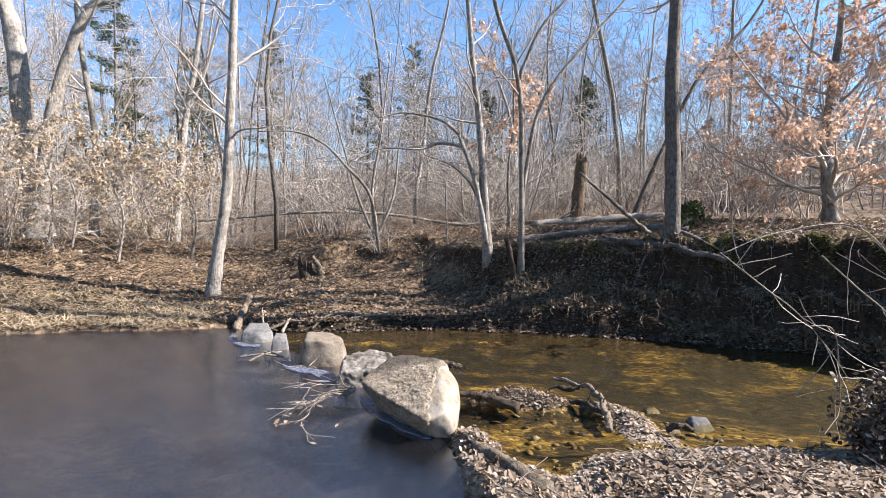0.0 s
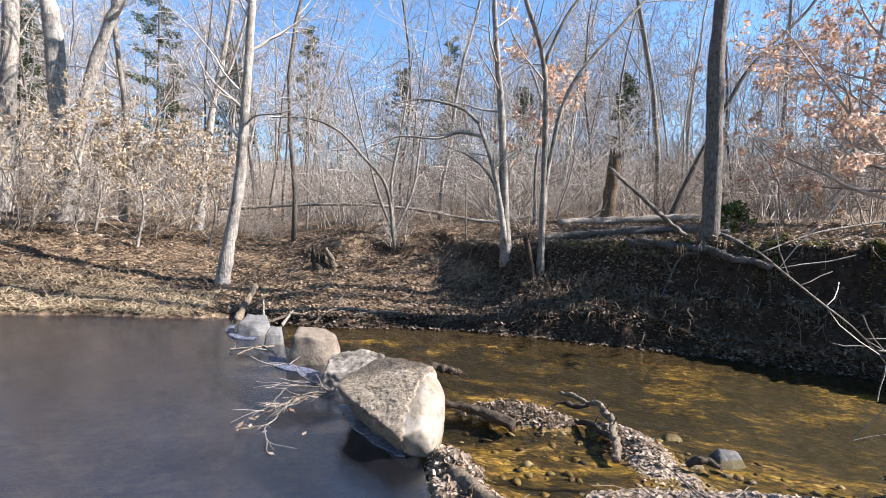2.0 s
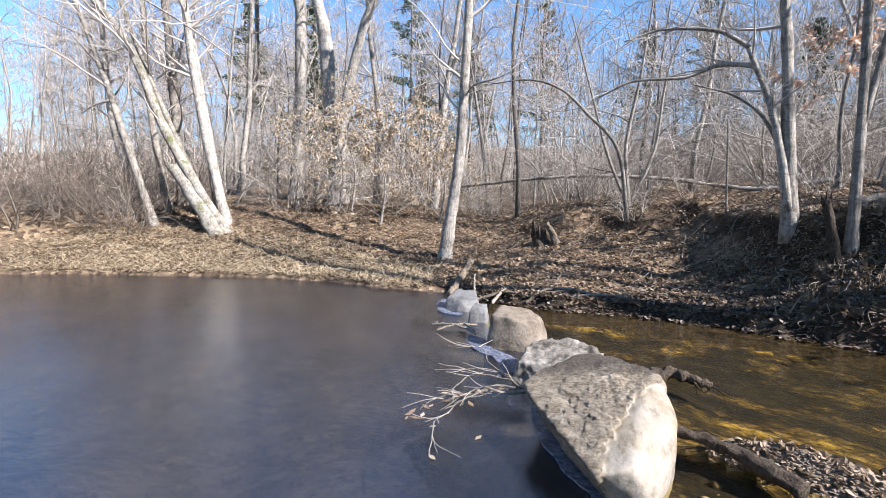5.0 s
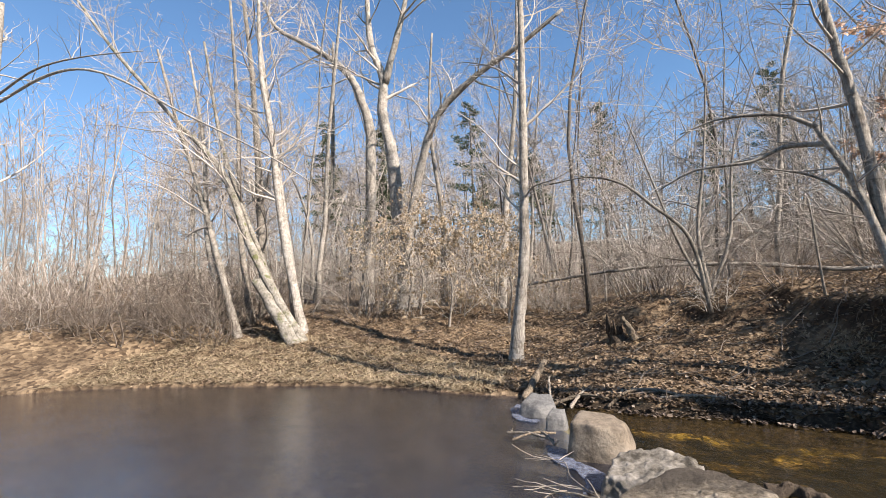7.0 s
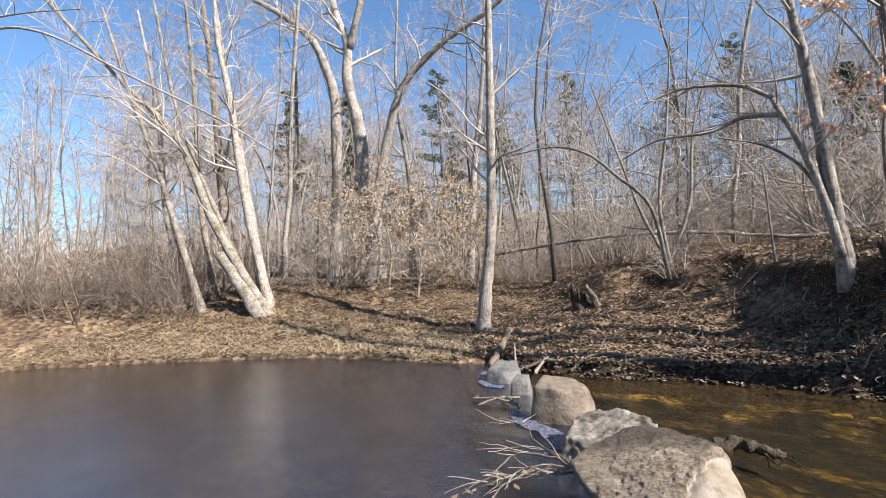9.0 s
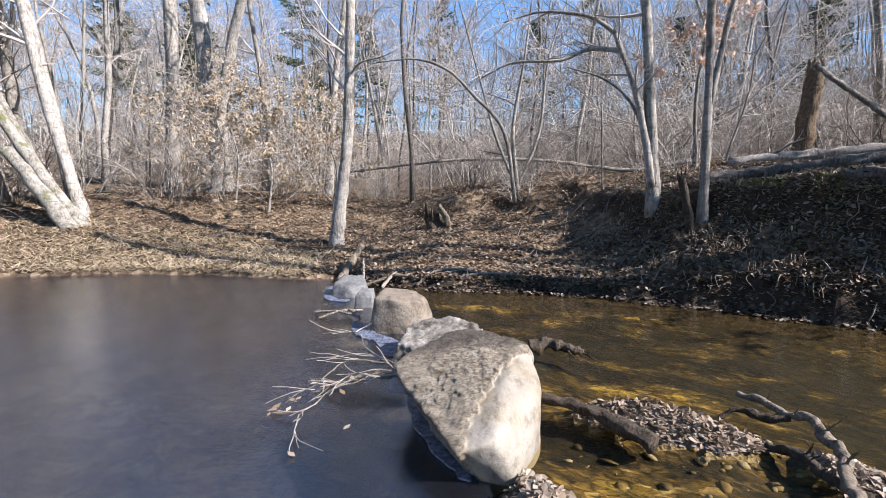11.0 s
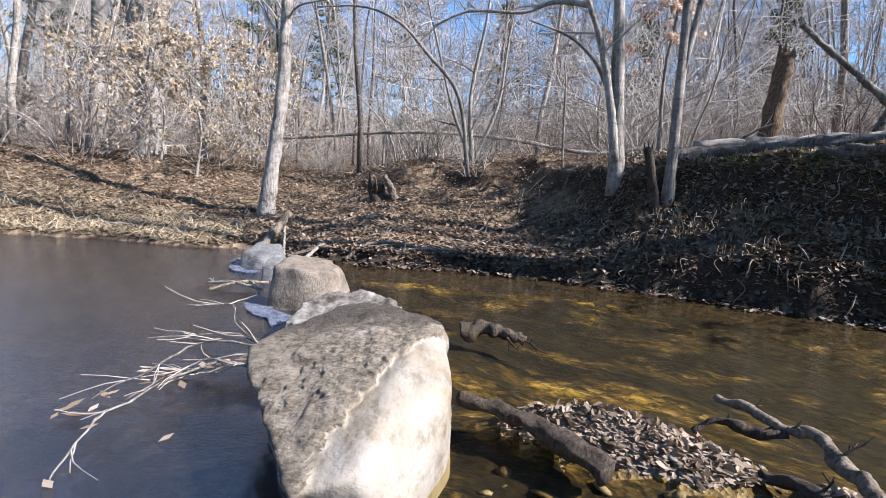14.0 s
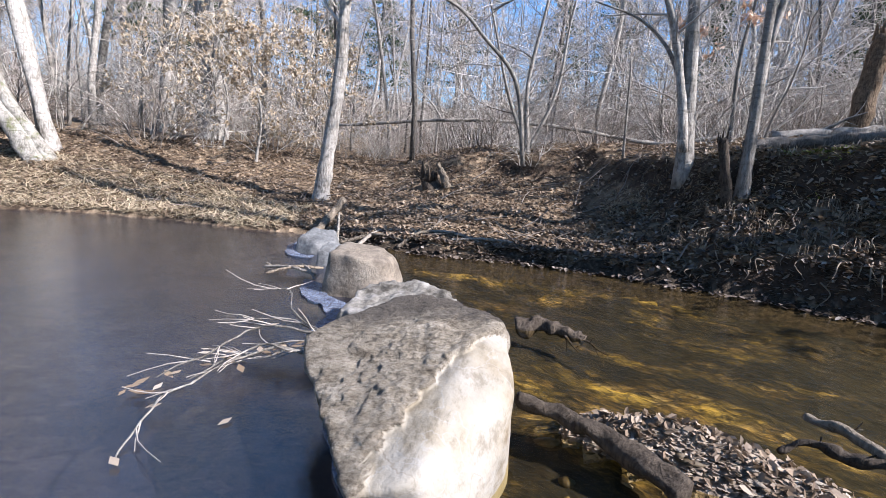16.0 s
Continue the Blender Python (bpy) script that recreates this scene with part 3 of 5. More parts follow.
def split_boulder(corners, x, y, label):
    """A boulder with a rough rind on top and one smooth split side; the rind ends in a ragged rim."""
    hull = bmesh.new()
    for c in corners:
        hull.verts.new(c)
    bmesh.ops.convex_hull(hull, input=hull.verts)
    hull.normal_update()
    middle = sum((Vector(c) for c in corners), Vector()) / len(corners)
    planes = []
    for f in hull.faces:
        d = f.normal.dot(f.verts[0].co - middle)
        n = f.normal if d > 0 else -f.normal
        if not any(n.dot(m) > 0.99 for m, _ in planes):
            planes.append((n.copy(), abs(d)))
    hull.free()
    bm = bmesh.new()
    bmesh.ops.create_icosphere(bm, subdivisions=7, radius=1.0)
    rind = {}
    for v in bm.verts:
        u = v.co.normalized()
        r = sum((max(0.0, n.dot(u)) / d) ** 40 for n, d in planes) ** (-1 / 40)
        p = middle + u * r
        edge = float(np.interp(p.y, RIM_Y, RIM_X)) + 0.05 * noise.noise(p * 7) + 0.035 * noise.noise(p * 19) + 0.015 * noise.noise(p * 45)
        over = float(ss(-0.006, 0.02, edge - p.x))
        rough = 0.022 * noise.noise(p * 5) + 0.013 * noise.noise(p * 12) + 0.01 * noise.noise(p * 27) + 0.006 * noise.noise(p * 60)
        calm = 0.02 * noise.noise(p * 3.1) + 0.004 * noise.noise(p * 15)
        v.co = p + u * (over * (0.026 + rough) + (1 - over) * calm)
        rind[v] = over
    for f in bm.faces:
        f.smooth = True
        f.material_index = 0 if sum(rind[v] for v in f.verts) > 1.2 else 1
    m = bpy.data.meshes.new("boulder")
    bm.to_mesh(m)
    bm.free()
    m.materials.append(CRUST)
    m.materials.append(SPLIT)
    ob = new("boulder", m)
    ob.location = (x, y, 0)
    return tagged(ob, label, "boulder", group="boulders across the creek")


split_boulder([(-0.58, 0.34, 0.34), (-0.42, 0.56, 0.37), (-0.22, 0.76, 0.46), (0.05, 0.74, 0.46), (0.29, 0.5, 0.46), (0.22, 0.2, 0.46),
               (0.38, 0.14, 0.37), (0.37, -0.04, 0.26), (0.21, -0.37, -0.02), (-0.08, -0.47, 0.22), (0.1, -0.44, 0.27), (0.22, -0.38, 0.05),
               (-0.22, 0.5, -0.25), (-0.12, 0.85, -0.25), (0.3, 0.7, -0.25), (0.4, 0.25, -0.25), (0.2, -0.2, -0.25), (0.14, -0.04, -0.25)],
              0.95, 4.48, "long grey boulder with a cream split face in shallow water")
# the low rough one behind it
set_at(boulder("boulder", [(-0.38, -0.24, 0.15), (-0.3, 0.16, 0.23), (0.06, 0.28, 0.26), (0.3, 0.18, 0.21), (0.47, -0.1, 0.11), (0.14, -0.28, 0.15), (-0.48, -0.28, -0.3),
                           (-0.42, 0.25, -0.3), (0.32, 0.32, -0.3), (0.5, -0.14, -0.3), (0.12, -0.4, -0.3)], STONE_GREY, "low rough grey boulder with white lichen patches", 0.018, 0.07, 0.045), 0.57, 5.98, 0.035)
# the round tan one
set_at(boulder("boulder", [(-0.25, -0.18, 0.36), (-0.23, 0.18, 0.4), (0.1, 0.24, 0.37), (0.26, 0.08, 0.32), (0.25, -0.18, 0.3), (-0.02, -0.27, 0.36), (-0.3, -0.24, 0.1), (0.29, -0.22, 0.1), (0.33, 0.15, 0.1), (-0.31, 0.2, 0.1),
                           (-0.33, -0.28, -0.35), (0.35, -0.28, -0.35), (0.38, 0.25, -0.35), (-0.33, 0.28, -0.35)], STONE_TAN, "rounded tan boulder with smooth flat top", 0.025, 0.05, 0.004), 0.0, 6.86, 0.0)
set_at(boulder("boulder", [(-0.22, -0.1, 0.18), (-0.15, 0.18, 0.27), (0.14, 0.2, 0.26), (0.24, -0.05, 0.16), (0.05, -0.2, 0.13), (-0.32, -0.25, -0.3), (0.3, -0.25, -0.3), (0.28, 0.3, -0.3), (-0.3, 0.3, -0.3)],
                 STONE_PALE, "pale grey angular boulder beside the far shore", 0.022, 0.03, 0.01), -1.06, 8.36, 0.0)
set_at(boulder("boulder", [(-0.1, -0.1, 0.17), (-0.06, 0.12, 0.24), (0.1, 0.1, 0.22), (0.13, -0.08, 0.12), (-0.17, -0.15, -0.3), (0.17, -0.15, -0.3), (0.17, 0.17, -0.3), (-0.15, 0.17, -0.3)],
                 STONE_PALE, "small blue-grey boulder wedged between larger ones", 0.02, 0.02, 0.006), -0.66, 7.72, 0.0)
# smaller stones of the gravel edge
for cx, cy, sx, sy, h, stone in ((3.58, 3.88, 0.17, 0.13, 0.13, STONE_PALE), (3.5, 4.47, 0.13, 0.09, 0.05, STONE_GREY), (3.22, 3.8, 0.1, 0.07, 0.06, STONE_GREY)):
    z0 = min(ground_at(cx, cy), 0.0)
    set_at(boulder("stone", [(-sx, -sy, -0.06), (sx, -sy, -0.06), (sx, sy, -0.06), (-sx, sy, -0.06), (-sx * 0.5, -sy * 0.4, h * 0.8), (sx * 0.55, -sy * 0.2, h), (0, sy * 0.6, h * 0.9), (sx * 0.9, 0, h * 0.3)],
                     stone, "small pale angular stone lying in shallow water", 0.016, 0.02, 0.004), cx, cy, z0)["category"] = "stone"


# ---- trees ----
def tree(name, label, stems, bark_mat, twig_mat, seed, limbs=14, limb_from=0.35, limb_len=2.2, level=2, extra=(), leaves=None, leaf_n=0, leaf_size=0.05, density=1.0, group="", category="tree"):
    """A tree from the lines of its stems: (points, base radius, top radius). Limbs and twigs grow from the stems; extra limbs are given as lines."""
    rnd = random.Random(seed)
    base = Vector(stems[0][0][0])
    root = new(name)
    root.empty_display_size = 0.2
    root.location = base
    tagged(root, label, category, group=group)
    crown, tips = Geo(), []
    for n, (line, r0, r1) in enumerate(stems):
        pts = smooth_line([Vector(p) - base for p in line], 6)
        if n == 0:
            pts = [pts[0] + (pts[0] - pts[1]).normalized() * 0.25] + pts
        radii = taper(pts, r0, r1, 0.9)
        if n == 0:
            radii[0], radii[1] = r0 * 1.35, r0 * 1.25
            radii[2] = r0 * 1.05
        g = Geo()
        g.tube(pts, radii, 12 if r0 > 0.08 else 8, 0.25)
        part("trunk" if n == 0 else "limb", g, bark_mat, root)
        for k in range(limbs):
            f = limb_from + (1 - limb_from) * (k + rnd.random()) / limbs
            i = min(len(pts) - 2, int(f * (len(pts) - 1)))
            axis_dir = (pts[i + 1] - pts[i]).normalized()
            side = axis_dir.cross(rand_unit(rnd)).normalized()
            d = (axis_dir * rnd.uniform(0.3, 0.9) + side).normalized()
            grow(crown, pts[i], d, limb_len * rnd.uniform(0.5, 1.2) * (1.2 - 0.5 * f), max(0.006, radii[i] * rnd.uniform(0.25, 0.45)), level, rnd, 0.12, tips, density=density)
    for line, r0, r1 in extra:
        pts = smooth_line([Vector(p) - base for p in line], 6)
        g = Geo()
        g.tube(pts, taper(pts, r0, r1), 7, 0.2)
        part("limb", g, bark_mat, root)
        for k in range(max(3, len(pts) // 2)):
            i = rnd.randrange(2, len(pts) - 1)
            d = ((pts[i] - pts[i - 1]).normalized() * 0.6 + rand_unit(rnd) + Vector((0, 0, 0.4))).normalized()
            grow(crown, pts[i], d, limb_len * rnd.uniform(0.3, 0.7), r0 * 0.3, max(0, level - 1), rnd, 0.1, tips, density=density)
    if crown.verts:
        part("crown", crown, twig_mat, root)
    if leaves and tips:
        g = Geo()
        for _ in range(leaf_n):
            p, d = rnd.choice(tips)
            along = (d * 0.5 + rand_unit(rnd) + Vector((0, 0, -0.7))).normalized() * leaf_size * rnd.uniform(0.7, 1.3)
            across = along.cross(rand_unit(rnd)).normalized() * leaf_size * rnd.uniform(0.35, 0.55)
            g.leaf(p + rand_unit(rnd) * 0.06, along, across, rnd.uniform(-0.3, 0.3))
        part("leaves", g, leaves, root, smooth=False)
    return root


def on_ground(line, sink=0.0):
    """The same line with its foot set on the ground."""
    x, y, z = line[0]
    return [(x, y, ground_at(x, y) - sink)] + list(line[1:])


tree("tree", "slender pale grey tree leaning slightly beside the creek", [(on_ground([(-2.41, 11.65, 0.38), (-2.29, 11.66, 1.24), (-2.1, 11.66, 2.55), (-1.98, 11.66, 4.45), (-1.89, 11.65, 6.38), (-1.79, 11.6, 8.37), (-1.7, 11.6, 12)]), 0.155, 0.05)],
     BARK_PALE, TWIG_PALE, 11, 12, 0.42, 2.4, 2, extra=[([(-2.02, 11.65, 3.75), (-1.75, 11.5, 4.0), (-1.25, 11.3, 4.05), (-0.9, 11.2, 4.15)], 0.025, 0.008)])
tree("tree", "tall pale tree with one long arching bough", [(on_ground([(-11.8, 19.5, 1.9), (-11.52, 19.5, 5.2), (-11.37, 19.5, 9.49), (-11.79, 19.5, 11.17), (-12.59, 19.5, 12.81), (-14.45, 19.5, 14.53), (-17.11, 19.5, 16.5), (-18.12, 19.5, 18.3)]), 0.3, 0.08)],
     BARK_PALE, TWIG_PALE, 12, 12, 0.55, 3.2, 2)
tree("tree", "large grey tree with two upright forks", [(on_ground([(-8.8, 18.0, 2.0), (-9.09, 18.0, 5.21), (-9.3, 18.0, 7.8), (-9.7, 18.0, 9.64), (-9.6, 18.0, 11.09), (-10.19, 18.0, 12.93), (-10.32, 18.0, 15.5)]), 0.34, 0.1),
     ([(-9.53, 18.0, 10.9), (-8.9, 18.0, 12.68), (-8.39, 18.0, 14.28), (-8.0, 18, 17)], 0.17, 0.06)], BARK_PALE, TWIG_PALE, 13, 10, 0.5, 3.4, 2)
tree("tree", "pale tree arching over to one side", [(on_ground([(-8.66, 17.5, 2.0), (-8.39, 17.5, 3.53), (-8.04, 17.5, 5.59), (-7.33, 17.5, 7.92), (-6.61, 17.5, 9.01), (-5.11, 17.5, 9.99), (-3.59, 17.5, 10.59), (-1.89, 17.5, 11.49)]), 0.24, 0.06)],
     BARK_PALE, TWIG_PALE, 14, 14, 0.45, 2.6, 2)
tree("tree", "leaning grey tree with moss beside the pond", [(on_ground([(-8.69, 11.9, 0.82), (-10.51, 11.9, 3.35), (-11.69, 11.9, 5.76), (-12.99, 11.9, 7.19), (-14.16, 11.9, 8.22), (-18.03, 11.9, 11.96), (-20.73, 11.9, 14.94)]), 0.14, 0.05)],
     BARK_MOSS, TWIG_PALE, 15, 24, 0.3, 2.6, 2, density=1.25)
tree("tree", "straight grey tree behind the leaning trunks", [(on_ground([(-12.25, 14.0, 1.11), (-12.39, 14.0, 3.66), (-12.59, 14.0, 7.18), (-12.92, 14.0, 10.76), (-13.39, 14.0, 14)]), 0.2, 0.06)], BARK_GREY, TWIG, 16, 24, 0.3, 2.8, 2, density=1.25)
tree("tree", "white-barked slender tree leaning by the shore", [(on_ground([(-9.2, 12.5, 1.06), (-10.0, 12.5, 4.47), (-10.35, 12.5, 7.15), (-10.83, 12.5, 9.55), (-10.94, 12.5, 13)]), 0.15, 0.05)], BARK_PALE, TWIG_PALE, 17, 24, 0.3, 2.4, 2, density=1.25)
tree("tree", "white-barked tree with a slim companion stem", [(on_ground([(-9.75, 12.9, 1.0), (-10.2, 12.9, 4.2), (-10.7, 12.9, 7.0), (-11.4, 12.9, 11.5)]), 0.16, 0.05)], BARK_PALE, TWIG_PALE, 27, 10, 0.45, 2.4, 2)
tree("tree", "thin dark leaning tree among the brush", [(on_ground([(-10.95, 11.7, 1.02), (-12.05, 11.7, 3.89), (-12.93, 11.7, 6.06), (-13.87, 11.7, 8.09), (-15, 11.7, 11)]), 0.11, 0.04)], BARK_GREY, TWIG, 18, 24, 0.3, 2.2, 2, density=1.25)
tree("tree", "tall pale trunk among distant trees", [(on_ground([(-15.16, 20.0, 1.67), (-14.83, 20.0, 4.31), (-14.14, 20.0, 7.11), (-13.94, 20.0, 10.07), (-13.8, 20, 15)]), 0.17, 0.06)], BARK_GREY, TWIG, 19, 12, 0.4, 2.8, 2)
tree("tree", "forked pale tree behind the beech scrub", [(on_ground([(-4.9, 18.0, 2.0), (-4.65, 18.0, 3.75), (-4.44, 18.0, 5.65), (-4.16, 18.0, 7.18), (-3.86, 18.0, 9.45), (-3.6, 18, 13)]), 0.15, 0.05),
     ([(-4.44, 18, 5.65), (-3.8, 18, 7.2), (-3.2, 18, 9.6)], 0.07, 0.03)], BARK_PALE, TWIG, 20, 10, 0.35, 2.4, 2)
POND_GROUP = (([(-9.3, 12.2, 1), (-10.9, 12.2, 4.0), (-12.3, 12.2, 7.2), (-13.2, 12.2, 11)], 0.1, BARK_MOSS), ([(-11.4, 12.6, 1), (-11.9, 12.6, 4.4), (-12.0, 12.6, 8), (-12.4, 12.6, 12.5)], 0.12, BARK_GREY),
              ([(-13.6, 13.5, 1), (-14.6, 13.5, 4.2), (-14.9, 13.5, 8), (-15.8, 13.5, 12)], 0.16, BARK_PALE), ([(-7.6, 18.8, 1), (-7.5, 18.8, 5), (-7.9, 18.8, 9), (-7.6, 18.8, 13)], 0.13, BARK_GREY))
for n, (line, r, mat) in enumerate(POND_GROUP):
    tree("tree", ("leaning mossy tree in the pond-side group", "slim grey tree in the pond-side group", "pale tree in the pond-side group", "slim grey tree behind the large forked one")[n], [(on_ground(line), r, 0.04)], mat, TWIG_PALE if n % 2 else TWIG, 200 + n, 16, 0.35, 2.3, 2)
# the group on the edge of the cut bank
tree("tree", "pale twin-stemmed tree on the edge of the bank", [(on_ground([(3.48, 9.8, 1.45), (3.35, 9.8, 2.9), (3.23, 9.8, 4.32), (3.1, 9.8, 5.3), (2.8, 9.8, 8.5)]), 0.105, 0.04),
     ([(3.42, 9.72, 1.5), (3.28, 9.75, 2.35), (3.1, 9.8, 3.1), (2.82, 9.85, 3.85)], 0.065, 0.04)], BARK_PALE, TWIG_PALE, 21, 7, 0.5, 1.6, 2,
     extra=[([(2.84, 9.85, 3.85), (2.49, 9.9, 4.12), (2.06, 9.9, 4.22), (1.6, 9.9, 4.24), (1.1, 9.85, 4.1)], 0.038, 0.012), ([(2.95, 9.85, 3.6), (2.46, 10.0, 3.68), (2.0, 10.0, 3.53), (1.26, 10.0, 3.52), (0.75, 10.0, 3.3)], 0.042, 0.012),
            ([(3.33, 9.8, 2.3), (3.08, 9.9, 2.85), (2.67, 9.9, 3.2), (2.1, 9.9, 3.4)], 0.03, 0.01)])
tree("tree", "slender forked tree on the edge of the bank", [(on_ground([(3.93, 9.05, 1.34), (3.92, 9.05, 2.72), (3.81, 9.05, 4.84), (3.3, 9.05, 6.3), (2.9, 9, 8.5)]), 0.07, 0.03),
     ([(3.93, 9.05, 2.6), (4.3, 9.05, 4.35), (5.23, 9.05, 5.62), (5.96, 9.05, 6.43), (7, 9, 7.6)], 0.045, 0.02), ([(3.81, 9.05, 4.84), (4.3, 9.05, 5.92), (5.12, 9.05, 6.85), (6, 9, 8)], 0.04, 0.015)], BARK_GREY, TWIG, 22, 7, 0.4, 1.7, 2)
tree("tree", "large dark-barked tree with spreading roots on the bank", [(on_ground([(6.33, 7.6, 1.72), (6.29, 7.6, 3.15), (6.23, 7.6, 4.7), (6.27, 7.6, 6.43), (6.4, 7.6, 9), (6.6, 7.7, 12)]), 0.155, 0.08)], BARK_DARK, TWIG, 23, 8, 0.55, 3.0, 2)
tree("beech_tree", "beech holding copper-coloured dry leaves", [(on_ground([(11.5, 8.6, 1.83), (11.32, 8.6, 3.03), (11.23, 8.6, 4.35), (11.48, 8.6, 6.34), (11.5, 8.6, 8.2)]), 0.17, 0.04)],
     BARK_GREY, TWIG_PALE, 24, 30, 0.08, 3.4, 2, leaves=LEAF_ORANGE, leaf_n=20000, leaf_size=0.05)
tree("tree", "dark tree leaning out above the bank", [(on_ground([(8.6, 12.0, 2.2), (9.39, 12.0, 3.81), (10.73, 12.0, 6.28), (12.44, 12.0, 8.04), (13.6, 12.0, 9.8)]), 0.075, 0.03), ([(11.2, 12, 6.8), (12.3, 12, 7.2), (13.6, 12, 7.4)], 0.05, 0.02)], BARK_DARK, TWIG, 25, 9, 0.4, 2.2, 2)
# tan beech scrub on the left flat
for n, (bx, by, h, ln) in enumerate(((-5.2, 14.2, 2.9, 1500), (-6.6, 15.0, 3.2, 1700), (-3.6, 14.8, 2.7, 1300), (-7.6, 16.0, 3.5, 1300), (-4.6, 16.2, 3.2, 1200), (-8.4, 14.6, 2.6, 1100))):
    z = ground_at(bx, by)
    tree("beech_sapling", "young beech holding pale tan dry leaves", [([(bx, by, z), (bx + 0.15, by, z + h * 0.4), (bx - 0.1, by, z + h * 0.75), (bx + 0.1, by, z + h)], 0.035, 0.012)],
         BARK_GREY, TWIG_PALE, 40 + n, 16, 0.12, 1.5, 2, leaves=LEAF_TAN, leaf_n=ln, leaf_size=0.055, group="young beeches on the flat")
# many-stemmed bush in the middle of the far bank
bx, by = 1.45, 13.4
bz = ground_at(bx, by)
tree("bush", "bare many-stemmed bush with arching grey stems", [([(bx, by, bz), (bx - 0.1, by, bz + 1.4), (bx + 0.15, by, bz + 3.0), (bx + 0.4, by, bz + 5.2)], 0.06, 0.015),
     ([(bx, by, bz), (bx - 0.5, by, bz + 1.2), (bx - 0.9, by, bz + 2.6), (bx - 1.4, by, bz + 4.4)], 0.045, 0.012), ([(bx, by, bz), (bx + 0.5, by, bz + 1.3), (bx + 0.7, by, bz + 3.0), (bx + 1.3, by, bz + 4.8)], 0.045, 0.012),
     ([(1.37, 11.9, 1.2), (1.13, 11.7, 2.61), (0.51, 11.5, 3.33), (0.04, 11.5, 3.79), (-0.6, 11.5, 4.03), (-1.4, 11.5, 4.0)], 0.045, 0.012)], BARK_GREY, TWIG, 31, 10, 0.25, 1.7, 2, category="bush")


# ---- the winter woods ----
def wood_tree(seed, height, r, bark_mat, twig_mat, limbs, limb_len, first, thin=0.0075):
    rnd = random.Random(seed)
    pts, p, d = [Vector((0, 0, -0.3))], Vector((0, 0, -0.3)), Vector((rnd.uniform(-0.08, 0.08), rnd.uniform(-0.08, 0.08), 1)).normalized()
    for k in range(9):
        p = p + d * (height / 9)
        d = (d + rand_unit(rnd) * 0.15 + Vector((0, 0, 0.07))).normalized()
        pts.append(p.copy())
    radii = taper(pts, r, r * 0.22, 0.9)
    root = new("tree")
    g = Geo()
    g.tube(pts, radii, 7, 0.2)
    part("trunk", g, bark_mat, root)
    crown = Geo()
    for k in range(limbs):
        f = first + (1 - first) * (k + rnd.random()) / limbs
        i = min(8, int(f * 9))
        a = rnd.uniform(0, 2 * math.pi)
        dd = Vector((math.cos(a), math.sin(a), rnd.uniform(-0.15, 0.9))).normalized()
        grow(crown, pts[i].lerp(pts[i + 1], f * 9 - i), dd, limb_len * rnd.uniform(0.5, 1.1) * (1.25 - 0.6 * f), radii[i] * rnd.uniform(0.22, 0.4), 2, rnd, 0.15, None, thin, 1.0)
    part("crown", crown, twig_mat, root)
    return root


def pine(seed, height):
    rnd = random.Random(seed)
    root = new("pine_tree")
    g, needles = Geo(), Geo()
    pts = [Vector((0, 0, -0.3)), Vector((0.05, 0, height * 0.4)), Vector((0, 0.05, height * 0.75)), Vector((0, 0, height))]
    g.tube(smooth_line(pts, 4), taper(range(13), 0.16, 0.03), 7, 0.2)
    for k in range(46):
        f = 0.32 + 0.68 * (k + rnd.random()) / 46
        a = rnd.uniform(0, 6.283)
        reach = (1.08 - f) * height * 0.26 + 0.25
        d = Vector((math.cos(a), math.sin(a), rnd.uniform(-0.1, 0.35)))
        p0 = Vector((0, 0, height * f))
        p1 = p0 + d * reach * rnd.uniform(0.6, 1.1)
        g.tube([p0, p0.lerp(p1, 0.5) + Vector((0, 0, 0.06)), p1], [0.03, 0.02, 0.008], 4, caps=False)
        for m in range(85):
            q = p0.lerp(p1, rnd.uniform(0.25, 1.05)) + rand_unit(rnd) * 0.22
            along = (d + rand_unit(rnd)).normalized() * rnd.uniform(0.09, 0.17)
            needles.leaf(q, along, along.cross(rand_unit(rnd)).normalized() * 0.035, 0.2)
    part("trunk", g, BARK_DARK, root)
    part("needles", needles, NEEDLE, root, smooth=False)
    return root


def brush(seed, height, stems, mat):
    """A low thicket of thin arching stems."""
    rnd = random.Random(seed)
    g = Geo()
    for s in range(stems):
        a, b = rnd.uniform(0, 6.283), rnd.uniform(0, 0.55)
        p = Vector((math.cos(a) * b, math.sin(a) * b, -0.1))
        out = rnd.uniform(0.15, 0.95)
        a += rnd.uniform(-0.9, 0.9)
        d = Vector((math.cos(a) * out, math.sin(a) * out, 1)).normalized()
        grow(g, p, d, height * rnd.uniform(0.5, 1.25), rnd.uniform(0.006, 0.017), 1, rnd, -0.1, None, 0.004, 1.6, 0.34)
    return new("bush", g.mesh("bush", mat))


KEEP_CLEAR = [(-2.4, 11.6, 1.2), (3.5, 9.7, 1.0), (6.3, 7.6, 1.2), (-9, 12, 1.0), (7.6, 13.3, 1.0), (1.4, 13.4, 0.8)]


